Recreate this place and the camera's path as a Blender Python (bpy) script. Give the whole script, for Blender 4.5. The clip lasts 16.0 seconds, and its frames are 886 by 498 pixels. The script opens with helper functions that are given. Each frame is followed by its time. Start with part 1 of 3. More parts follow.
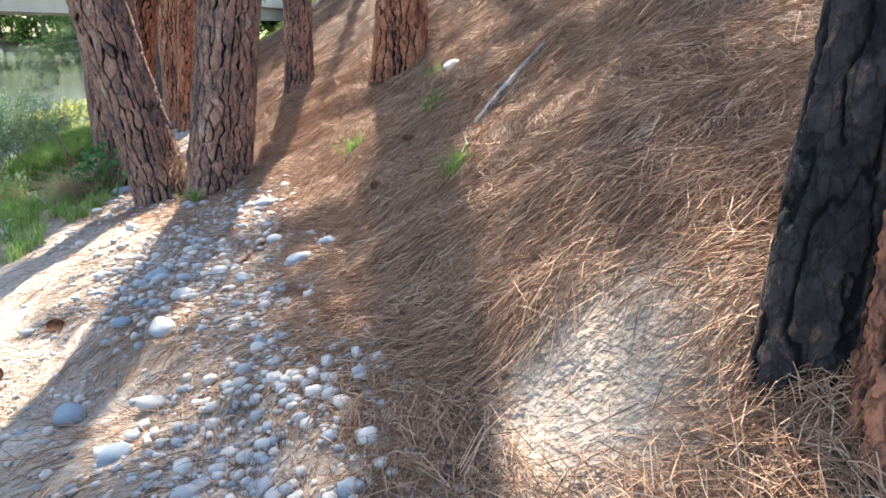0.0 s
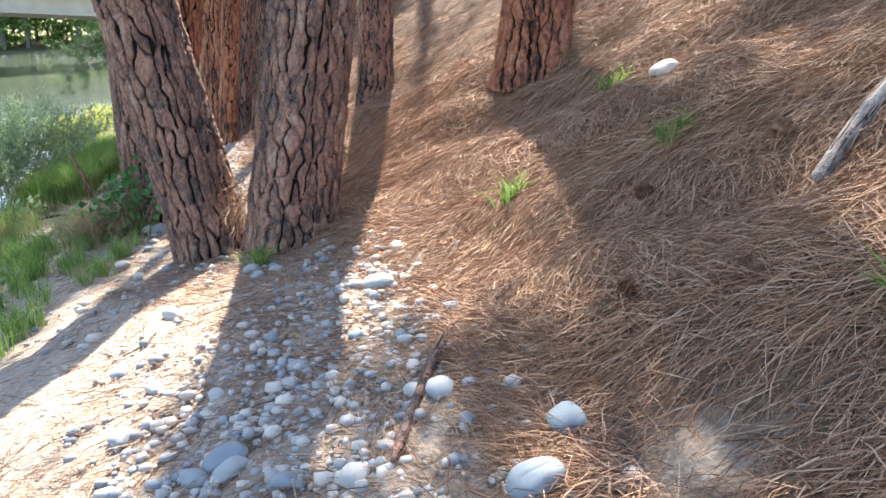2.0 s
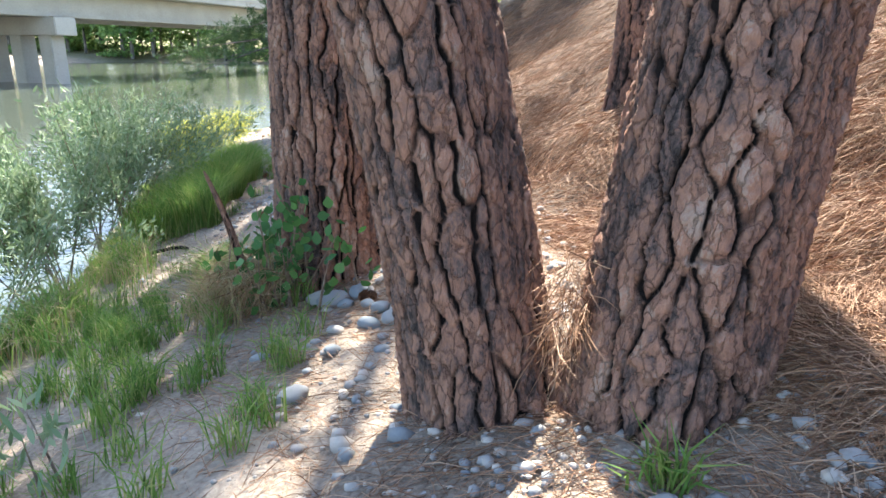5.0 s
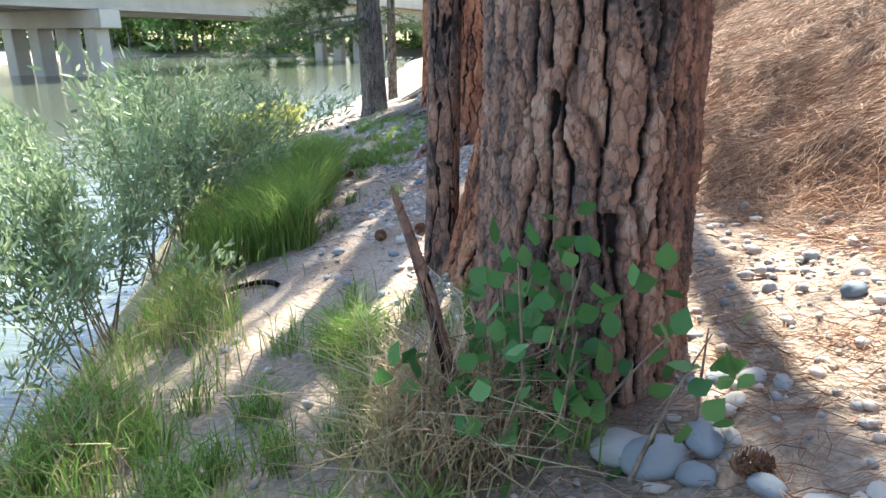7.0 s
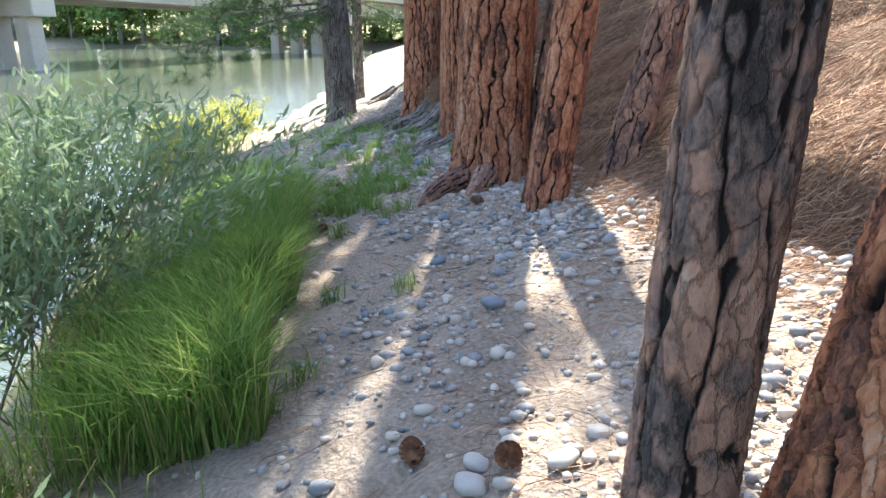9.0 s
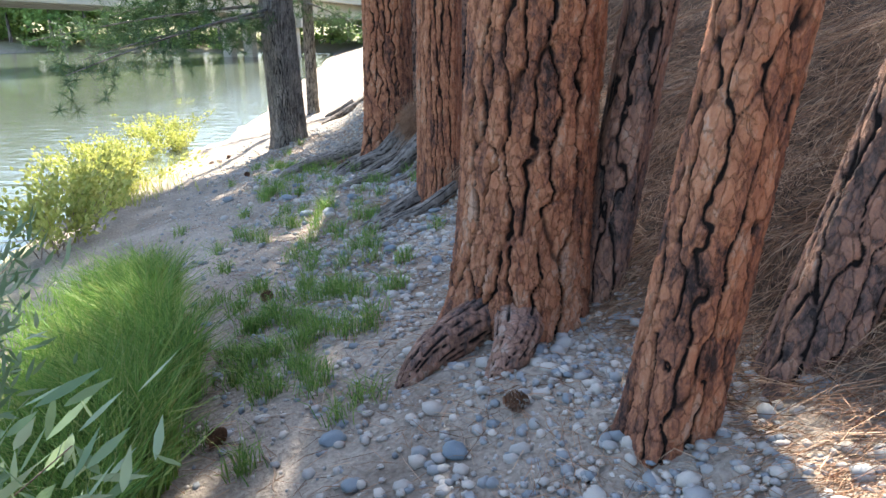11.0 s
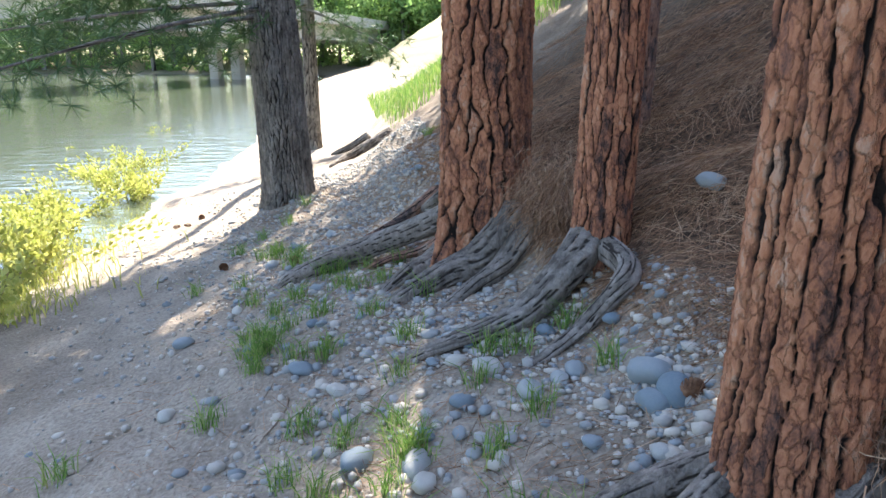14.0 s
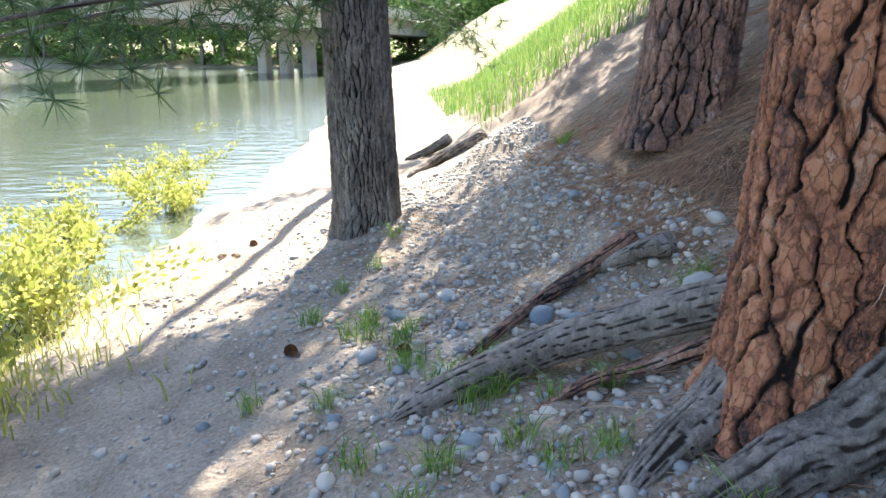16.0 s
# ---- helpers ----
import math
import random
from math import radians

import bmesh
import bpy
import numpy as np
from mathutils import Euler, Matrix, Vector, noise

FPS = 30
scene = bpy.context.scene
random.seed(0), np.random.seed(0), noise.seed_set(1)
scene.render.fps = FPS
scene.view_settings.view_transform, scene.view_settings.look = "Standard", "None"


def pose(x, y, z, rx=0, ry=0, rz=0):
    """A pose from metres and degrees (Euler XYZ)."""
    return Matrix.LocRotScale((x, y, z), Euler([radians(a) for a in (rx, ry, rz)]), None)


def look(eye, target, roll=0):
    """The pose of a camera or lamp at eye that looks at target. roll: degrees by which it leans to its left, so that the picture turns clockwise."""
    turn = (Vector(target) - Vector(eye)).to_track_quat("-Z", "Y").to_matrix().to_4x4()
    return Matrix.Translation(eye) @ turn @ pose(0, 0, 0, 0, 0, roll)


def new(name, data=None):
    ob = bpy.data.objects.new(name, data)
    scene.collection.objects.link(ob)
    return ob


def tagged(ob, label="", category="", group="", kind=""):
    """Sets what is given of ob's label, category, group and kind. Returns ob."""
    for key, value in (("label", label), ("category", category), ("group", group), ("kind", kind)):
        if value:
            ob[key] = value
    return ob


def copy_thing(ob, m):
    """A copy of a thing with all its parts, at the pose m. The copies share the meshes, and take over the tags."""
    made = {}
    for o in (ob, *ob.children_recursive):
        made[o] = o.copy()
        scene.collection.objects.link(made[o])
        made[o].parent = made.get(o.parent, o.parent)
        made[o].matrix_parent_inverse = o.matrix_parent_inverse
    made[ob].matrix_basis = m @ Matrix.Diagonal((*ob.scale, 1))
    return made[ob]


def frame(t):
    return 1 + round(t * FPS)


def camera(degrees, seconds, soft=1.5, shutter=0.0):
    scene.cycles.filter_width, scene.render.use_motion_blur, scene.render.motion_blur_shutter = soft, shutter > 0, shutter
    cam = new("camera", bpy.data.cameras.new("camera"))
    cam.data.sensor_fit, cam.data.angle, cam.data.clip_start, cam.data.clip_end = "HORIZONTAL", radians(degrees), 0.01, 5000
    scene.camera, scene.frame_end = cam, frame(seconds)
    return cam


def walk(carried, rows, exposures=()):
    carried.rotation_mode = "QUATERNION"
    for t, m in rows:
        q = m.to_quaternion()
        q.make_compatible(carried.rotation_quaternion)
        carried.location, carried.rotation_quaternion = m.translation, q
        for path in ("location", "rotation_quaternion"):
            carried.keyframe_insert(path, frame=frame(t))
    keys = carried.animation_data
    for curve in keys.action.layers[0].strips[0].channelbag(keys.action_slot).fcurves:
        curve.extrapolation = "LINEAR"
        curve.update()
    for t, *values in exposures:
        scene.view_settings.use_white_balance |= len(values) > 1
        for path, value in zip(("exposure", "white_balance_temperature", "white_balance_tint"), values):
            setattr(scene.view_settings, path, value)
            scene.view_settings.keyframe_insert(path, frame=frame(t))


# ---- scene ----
cam = camera(68.5, 16.0)
PATH = [
    (0.0, (2.092, -5.68, 2.006), (2.763, -2.917, 1.05), 0.1),
    (0.5, (1.987, -5.187, 1.945), (2.631, -2.413, 1.001), 0.17),
    (1.0, (1.87, -4.62, 1.925), (2.485, -1.837, 0.988), 0.24),
    (1.5, (1.72, -4.145, 1.922), (2.331, -1.359, 0.993), 0.31),
    (2.0, (1.633, -3.676, 1.891), (2.201, -0.882, 0.96), 0.38),
    (2.5, (1.509, -3.239, 1.837), (2.002, -0.429, 0.912), 0.45),
    (3.0, (1.48, -2.8, 1.817), (1.904, 0.024, 0.898), 0.52),
    (3.5, (1.336, -2.408, 1.755), (1.684, 0.429, 0.842), 0.59),
    (4.0, (1.141, -2.015, 1.733), (1.435, 0.832, 0.832), 0.66),
    (4.5, (0.927, -1.583, 1.668), (1.152, 1.272, 0.776), 0.73),
    (4.7, (0.836, -1.417, 1.632), (1.038, 1.445, 0.754), 0.76),
    (6.8, (-0.146, 0.467, 1.282), (-0.138, 2.372, 0.672), -0.3),
    (7, (-0.221, 0.67, 1.296), (-0.217, 2.575, 0.685), -0.2),
    (7.5, (-0.381, 1.216, 1.293), (-0.366, 3.118, 0.673), -0.2),
    (8, (-0.55, 1.795, 1.29), (-0.504, 3.694, 0.664), -0.0),
    (8.5, (-0.641, 2.432, 1.268), (-0.555, 4.329, 0.641), 0.2),
    (11, (-0.621, 5.551, 1.41), (-0.385, 7.436, 0.785), 0.1),
    (11.5, (-0.614, 6.177, 1.395), (-0.361, 8.062, 0.778), -0.2),
    (12, (-0.627, 6.791, 1.351), (-0.35, 8.678, 0.749), -0.1),
    (12.5, (-0.727, 7.476, 1.327), (-0.447, 9.365, 0.733), -0.2),
    (13, (-0.876, 8.187, 1.303), (-0.593, 10.079, 0.721), -0.1),
    (13.5, (-0.965, 8.869, 1.291), (-0.685, 10.764, 0.716), 0.0),
    (14, (-1.15, 9.452, 1.265), (-0.876, 11.352, 0.702), 0.2),
    (14.5, (-1.255, 10.155, 1.247), (-0.993, 12.057, 0.686), 0.3),
    (15, (-1.41, 10.755, 1.184), (-1.169, 12.66, 0.624), 0.5),
    (15.5, (-1.5, 11.255, 1.165), (-1.297, 13.163, 0.601), 0.4),
    (16, (-1.691, 11.707, 1.123), (-1.541, 13.616, 0.546), 0.2),
]
walk(cam, [(t, look(eye, target, roll)) for t, eye, target, roll in PATH])

# ---- light ----
SUN_AZ, SUN_EL = radians(11), radians(50)      # azimuth from +y, towards +x
world = bpy.data.worlds.new("sky")
scene.world = world
world.use_nodes = True
sky = world.node_tree.nodes.new("ShaderNodeTexSky")
sky.sky_type, sky.sun_disc = "NISHITA", False
sky.sun_elevation, sky.sun_rotation = SUN_EL, SUN_AZ
world.node_tree.links.new(sky.outputs[0], world.node_tree.nodes["Background"].inputs[0])
world.node_tree.nodes["Background"].inputs[1].default_value = 0.12
sun = new("sun", bpy.data.lights.new("sun", "SUN"))
sun.data.energy, sun.data.angle, sun.data.color = 5.0, radians(0.6), (1.0, 0.93, 0.82)
to_sun = Vector((math.sin(SUN_AZ) * math.cos(SUN_EL), math.cos(SUN_AZ) * math.cos(SUN_EL), math.sin(SUN_EL)))
sun.matrix_world = look(to_sun * 60, (0, 0, 0))
scene.view_settings.exposure = 2.45

# ---- materials ----
rng = np.random.default_rng(7)


def material(name, ramp, scale=6.0, rough=0.9, bump=0.3, fine=60.0, fine_mix=0.35, per_object=0.0, island=False, through_light=0.0):
    m = bpy.data.materials.new(name)
    m.use_nodes = True
    n, l = m.node_tree.nodes, m.node_tree.links
    b = n["Principled BSDF"]
    b.inputs["Roughness"].default_value = rough
    b.inputs["Specular IOR Level"].default_value = 0.25
    co = n.new("ShaderNodeTexCoord")
    a, c = n.new("ShaderNodeTexNoise"), n.new("ShaderNodeTexNoise")
    a.inputs["Scale"].default_value, c.inputs["Scale"].default_value = scale, fine
    a.inputs["Detail"].default_value = 5
    src = co.outputs["Object"]
    l.new(src, a.inputs["Vector"]), l.new(src, c.inputs["Vector"])
    mix = n.new("ShaderNodeMix")
    mix.inputs[0].default_value = fine_mix
    l.new(a.outputs[0], mix.inputs[2]), l.new(c.outputs[0], mix.inputs[3])
    val = mix.outputs[0]
    if per_object or island:
        src2 = n.new("ShaderNodeNewGeometry").outputs["Random Per Island"] if island else n.new("ShaderNodeObjectInfo").outputs["Random"]
        mm = n.new("ShaderNodeMix")
        mm.inputs[0].default_value = per_object or 0.7
        l.new(val, mm.inputs[2]), l.new(src2, mm.inputs[3])
        val = mm.outputs[0]
    r = n.new("ShaderNodeValToRGB")
    lo, hi = (0.05, 0.95) if (per_object or island) else (0.3, 0.7)
    r.color_ramp.elements[0].position, r.color_ramp.elements[1].position = lo, hi
    r.color_ramp.elements[0].color, r.color_ramp.elements[1].color = (*ramp[0], 1), (*ramp[-1], 1)
    for i, col in enumerate(ramp[1:-1]):
        r.color_ramp.elements.new(lo + (hi - lo) * (i + 1) / (len(ramp) - 1)).color = (*col, 1)
    l.new(val, r.inputs[0]), l.new(r.outputs[0], b.inputs["Base Color"])
    if bump:
        bu = n.new("ShaderNodeBump")
        bu.inputs["Strength"].default_value, bu.inputs["Distance"].default_value = bump, 0.02
        l.new(c.outputs[0], bu.inputs["Height"]), l.new(bu.outputs[0], b.inputs["Normal"])
    if through_light:
        tr = n.new("ShaderNodeBsdfTranslucent")
        l.new(r.outputs[0], tr.inputs[0])
        ms = n.new("ShaderNodeMixShader")
        ms.inputs[0].default_value = through_light
        l.new(b.outputs[0], ms.inputs[1]), l.new(tr.outputs[0], ms.inputs[2])
        l.new(ms.outputs[0], n["Material Output"].inputs[0])
    return m


def bark_material(name, plates, crack, flake=1.0):
    """Plate colours by the plate's own number, flaking scales on the plates, dark in the cracks between them."""
    m = bpy.data.materials.new(name)
    m.use_nodes = True
    n, l = m.node_tree.nodes, m.node_tree.links
    b = n["Principled BSDF"]
    b.inputs["Roughness"].default_value = 0.93
    b.inputs["Specular IOR Level"].default_value = 0.2

    def noise_at(scale, detail, stretch, src):
        mp, t = n.new("ShaderNodeMapping"), n.new("ShaderNodeTexNoise")
        mp.inputs["Scale"].default_value = stretch
        t.inputs["Scale"].default_value, t.inputs["Detail"].default_value, t.inputs["Roughness"].default_value = scale, detail, 0.7
        l.new(src, mp.inputs[0]), l.new(mp.outputs[0], t.inputs["Vector"])
        return t

    def math_node(op, p, q):
        k = n.new("ShaderNodeMath")
        k.operation = op
        for i, v in enumerate((p, q)):
            if isinstance(v, (int, float)):
                k.inputs[i].default_value = v
            else:
                l.new(v, k.inputs[i])
        return k.outputs[0]

    co = n.new("ShaderNodeTexCoord").outputs["Object"]
    big = noise_at(4, 4, (1, 1, 0.5), co)
    mid = noise_at(22, 5, (1, 1, 0.45), co)
    fine = noise_at(110, 5, (1, 1, 0.6), co)
    wob = n.new("ShaderNodeVectorMath")
    wob.operation = "MULTIPLY_ADD"
    wob.inputs[1].default_value = (0.05, 0.05, 0.09)
    l.new(mid.outputs["Color"], wob.inputs[0]), l.new(co, wob.inputs[2])
    vm, vor, vcol = n.new("ShaderNodeMapping"), n.new("ShaderNodeTexVoronoi"), n.new("ShaderNodeTexVoronoi")
    vm.inputs["Scale"].default_value = (1, 1, 0.5)
    vor.feature = "DISTANCE_TO_EDGE"
    vor.inputs["Scale"].default_value = vcol.inputs["Scale"].default_value = 30
    l.new(wob.outputs[0], vm.inputs[0]), l.new(vm.outputs[0], vor.inputs["Vector"]), l.new(vm.outputs[0], vcol.inputs["Vector"])
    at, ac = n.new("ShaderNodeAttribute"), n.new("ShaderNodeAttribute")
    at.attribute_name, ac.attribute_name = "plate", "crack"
    sep = n.new("ShaderNodeSeparateColor")
    l.new(vcol.outputs["Color"], sep.inputs[0])
    v = math_node("MULTIPLY", at.outputs["Fac"], 0.3)
    v = math_node("ADD", v, math_node("MULTIPLY", sep.outputs[0], 0.22 * flake))
    v = math_node("ADD", v, math_node("MULTIPLY", math_node("SUBTRACT", big.outputs[0], 0.5), 1.4))
    v = math_node("ADD", v, math_node("MULTIPLY", math_node("SUBTRACT", mid.outputs[0], 0.5), 1.4))
    v = math_node("ADD", v, math_node("MULTIPLY", math_node("SUBTRACT", fine.outputs[0], 0.5), 0.6))
    v = math_node("ADD", v, 0.24)
    r = n.new("ShaderNodeValToRGB")
    el = r.color_ramp.elements
    el[0].position, el[1].position = 0.08, 0.92
    el[0].color, el[1].color = (*plates[0], 1), (*plates[-1], 1)
    for i, col in enumerate(plates[1:-1]):
        el.new(0.08 + 0.84 * (i + 1) / (len(plates) - 1)).color = (*col, 1)
    l.new(v, r.inputs[0])
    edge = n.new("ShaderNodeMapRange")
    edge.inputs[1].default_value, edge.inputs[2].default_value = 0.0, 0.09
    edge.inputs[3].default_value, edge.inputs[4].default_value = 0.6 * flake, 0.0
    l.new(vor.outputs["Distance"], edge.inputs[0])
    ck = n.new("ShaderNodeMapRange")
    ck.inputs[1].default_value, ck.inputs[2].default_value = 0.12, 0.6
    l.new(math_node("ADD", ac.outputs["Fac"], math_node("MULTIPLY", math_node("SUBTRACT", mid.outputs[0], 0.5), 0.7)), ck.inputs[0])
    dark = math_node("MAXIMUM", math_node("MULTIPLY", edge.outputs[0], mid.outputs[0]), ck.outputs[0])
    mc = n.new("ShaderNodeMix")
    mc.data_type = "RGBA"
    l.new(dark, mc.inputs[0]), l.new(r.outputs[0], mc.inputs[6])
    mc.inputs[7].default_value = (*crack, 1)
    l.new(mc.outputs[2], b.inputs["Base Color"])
    h = math_node("ADD", math_node("MULTIPLY", fine.outputs[0], 0.5), math_node("MULTIPLY", mid.outputs[0], 0.7))
    h = math_node("ADD", h, math_node("MULTIPLY", sep.outputs[1], 0.35 * flake))
    h = math_node("SUBTRACT", h, math_node("MULTIPLY", edge.outputs[0], 0.5))
    bu = n.new("ShaderNodeBump")
    bu.inputs["Strength"].default_value, bu.inputs["Distance"].default_value = 1.0, 0.016
    l.new(h, bu.inputs["Height"]), l.new(bu.outputs[0], b.inputs["Normal"])
    return m


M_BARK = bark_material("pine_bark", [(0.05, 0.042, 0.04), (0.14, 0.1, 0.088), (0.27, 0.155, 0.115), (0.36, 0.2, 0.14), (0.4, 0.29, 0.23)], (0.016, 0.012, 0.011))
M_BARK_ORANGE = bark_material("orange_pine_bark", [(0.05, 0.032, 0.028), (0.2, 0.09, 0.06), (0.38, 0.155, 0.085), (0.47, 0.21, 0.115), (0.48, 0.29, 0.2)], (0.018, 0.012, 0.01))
M_BARK_GREY = bark_material("grey_bark", [(0.07, 0.062, 0.055), (0.15, 0.135, 0.12), (0.24, 0.215, 0.19), (0.33, 0.3, 0.27)], (0.02, 0.018, 0.016), 0.5)
M_CHAR = bark_material("charred_bark", [(0.012, 0.011, 0.011), (0.025, 0.022, 0.022), (0.05, 0.042, 0.04), (0.2, 0.11, 0.07)], (0.006, 0.006, 0.006))
M_ROOT = bark_material("root_bark", [(0.09, 0.075, 0.065), (0.18, 0.155, 0.135), (0.28, 0.24, 0.21), (0.38, 0.34, 0.3)], (0.035, 0.028, 0.024), 0.4)
M_NEEDLE = material("dry_needles", [(0.05, 0.028, 0.018), (0.2, 0.105, 0.06), (0.38, 0.22, 0.13), (0.52, 0.38, 0.26)], 3, 0.7, 0, island=True)
M_STONE = material("river_stone", [(0.1, 0.14, 0.17), (0.19, 0.22, 0.24), (0.3, 0.3, 0.285), (0.46, 0.42, 0.36)], 9, 0.75, 0.15, 120, 0.5, per_object=0.7)
M_PALE = material("pale_stone", [(0.36, 0.32, 0.26), (0.48, 0.43, 0.35), (0.58, 0.53, 0.45)], 7, 0.85, 0.25, 90, 0.5)
M_GRAVEL = material("gravel", [(0.14, 0.17, 0.19), (0.27, 0.27, 0.265), (0.4, 0.36, 0.31), (0.52, 0.46, 0.39)], 9, 0.8, 0.1, 100, 0.5, island=True)
M_GRASS = material("grass", [(0.06, 0.13, 0.03), (0.12, 0.23, 0.045), (0.2, 0.31, 0.07), (0.38, 0.36, 0.15)], 2, 0.6, 0, island=True, through_light=0.35)
M_YELLOW = material("yellow_leaves", [(0.2, 0.24, 0.05), (0.36, 0.38, 0.09), (0.5, 0.47, 0.16)], 2, 0.6, 0, island=True, through_light=0.35)
M_DRY = material("dry_grass", [(0.2, 0.17, 0.08), (0.36, 0.28, 0.15), (0.42, 0.36, 0.24)], 2, 0.7, 0, island=True, through_light=0.2)
M_WILLOW = material("willow_leaves", [(0.1, 0.17, 0.08), (0.2, 0.28, 0.15), (0.34, 0.4, 0.26)], 2, 0.5, 0, island=True, through_light=0.3)
M_LEAF = material("broad_leaves", [(0.03, 0.1, 0.03), (0.07, 0.18, 0.05), (0.13, 0.25, 0.08)], 4, 0.5, 0, island=True, through_light=0.3)
M_FAR = material("far_leaves", [(0.09, 0.16, 0.05), (0.19, 0.31, 0.09), (0.32, 0.44, 0.15)], 0.5, 0.7, 0, island=True, through_light=0.5)
M_PINE = material("pine_needles", [(0.03, 0.065, 0.025), (0.06, 0.11, 0.04), (0.1, 0.16, 0.06)], 2, 0.6, 0, island=True, through_light=0.2)
M_TWIG = material("twig", [(0.1, 0.07, 0.05), (0.22, 0.16, 0.12), (0.32, 0.26, 0.2)], 20, 0.85, 0.3)
M_CONE = material("pine_cone", [(0.07, 0.035, 0.02), (0.16, 0.08, 0.045), (0.25, 0.14, 0.08)], 40, 0.8, 0.2)
M_CONCRETE = material("concrete", [(0.34, 0.32, 0.28), (0.46, 0.44, 0.39)], 0.6, 0.85, 0.1, 8)


def ground_material():
    m = material("ground", [(0.13, 0.1, 0.075), (0.25, 0.205, 0.16), (0.4, 0.34, 0.27)], 1.6, 0.95, 0.9, 45, 0.45)
    n, l = m.node_tree.nodes, m.node_tree.links
    base = n["Principled BSDF"].inputs["Base Color"]
    out = base.links[0].from_socket
    for attr, cols in (("litter", ((0.035, 0.022, 0.015), (0.17, 0.1, 0.06))), ("green", ((0.12, 0.12, 0.05), (0.28, 0.24, 0.14)))):
        a = n.new("ShaderNodeAttribute")
        a.attribute_name = attr
        t = n.new("ShaderNodeTexNoise")
        t.inputs["Scale"].default_value, t.inputs["Detail"].default_value = 28, 6
        co = n.new("ShaderNodeTexCoord")
        l.new(co.outputs["Object"], t.inputs["Vector"])
        r = n.new("ShaderNodeValToRGB")
        r.color_ramp.elements[0].position, r.color_ramp.elements[1].position = 0.35, 0.68
        r.color_ramp.elements[0].color, r.color_ramp.elements[1].color = (*cols[0], 1), (*cols[1], 1)
        l.new(t.outputs[0], r.inputs[0])
        mx = n.new("ShaderNodeMix")
        mx.data_type = "RGBA"
        l.new(a.outputs["Fac"], mx.inputs[0]), l.new(out, mx.inputs[6]), l.new(r.outputs[0], mx.inputs[7])
        out = mx.outputs[2]
    l.new(out, base)
    return m


M_GROUND = ground_material()
M_WATER = bpy.data.materials.new("water")
M_WATER.use_nodes = True
wn, wl = M_WATER.node_tree.nodes, M_WATER.node_tree.links
wb = wn["Principled BSDF"]
wb.inputs["Base Color"].default_value = (0.06, 0.075, 0.055, 1)
wb.inputs["Roughness"].default_value = 0.1
wt, wbu, wco, wmap = wn.new("ShaderNodeTexNoise"), wn.new("ShaderNodeBump"), wn.new("ShaderNodeTexCoord"), wn.new("ShaderNodeMapping")
wmap.inputs["Scale"].default_value = (1.0, 2.2, 1)
wt.inputs["Scale"].default_value, wt.inputs["Detail"].default_value = 1.3, 4
wbu.inputs["Strength"].default_value, wbu.inputs["Distance"].default_value = 0.35, 0.12
wl.new(wco.outputs["Object"], wmap.inputs[0]), wl.new(wmap.outputs[0], wt.inputs[0]), wl.new(wt.outputs[0], wbu.inputs["Height"]), wl.new(wbu.outputs[0], wb.inputs["Normal"])


# ---- geometry helpers ----
def mesh_from(name, verts, faces, mat, smooth=True, attrs=None):
    me = bpy.data.meshes.new(name)
    verts, faces = np.asarray(verts, np.float32), np.asarray(faces, np.int32)
    k = faces.shape[1]
    me.vertices.add(len(verts)), me.loops.add(faces.size), me.polygons.add(len(faces))
    me.vertices.foreach_set("co", verts.ravel())
    me.loops.foreach_set("vertex_index", faces.ravel())
    me.polygons.foreach_set("loop_start", np.arange(0, faces.size, k, dtype=np.int32))
    me.polygons.foreach_set("use_smooth", np.full(len(faces), smooth))
    for a, v in (attrs or {}).items():
        me.attributes.new(a, "FLOAT", "POINT").data.foreach_set("value", np.asarray(v, np.float32))
    me.update(calc_edges=True)
    me.materials.append(mat)
    return me


def thing(name, label, category, group="", kind="", at=(0, 0, 0)):
    e = new(name)
    e.location = at
    return tagged(e, label, category, group, kind)


def part(name, me, parent, label=""):
    o = new(name, me)
    o.parent = parent
    return tagged(o, label)


def smoothstep(a, b, v):
    t = np.clip((v - a) / (b - a), 0, 1)
    return t * t * (3 - 2 * t)


def wave(x, y, f, s):
    return np.sin(x * f + s) * np.cos(y * f * 0.9 + s * 1.7) + 0.6 * np.sin(x * f * 1.9 + y * f * 1.3 + s * 2.3)


def foot_x(y):
    return np.interp(y, [-9, -3, 1, 2.7, 4.4, 11, 17, 25, 40], [3.0, 2.3, 2.1, 1.5, 0.95, -0.1, -1.2, -0.9, 2.0])


def litter_x(y):
    return np.interp(y, [-9, -4.6, -3.6, -1.7, -0.6, 0.3, 1.6, 2.9, 4.1, 8, 11, 12.4, 14, 16, 19], [2.4, 2.4, 2.25, 2.2, 2.25, 1.8, 1.75, 1.5, 1.02, 0.55, 0.3, 0.15, 0.0, -0.3, -0.2])


def bare_patch(x, y):
    """Trodden places within the needle slope."""
    return np.clip(1.25 * np.exp(-((x - 2.8) / 0.33) ** 2 - ((y + 4.4) / 0.36) ** 2) + 1.1 * np.exp(-((x - 2.5) / 0.2) ** 2 - ((y + 2.55) / 0.24) ** 2) + np.exp(-((x - 0.62) / 0.3) ** 2 - ((y - 10.9) / 0.2) ** 2), 0, 1)


def river_x(y):
    return np.interp(y, [-12, 0, 3, 5, 9, 14, 21, 30, 60, 75], [-1.6, -1.6, -1.75, -2.15, -3.4, -5.2, -7.0, -9.0, -12, -14])


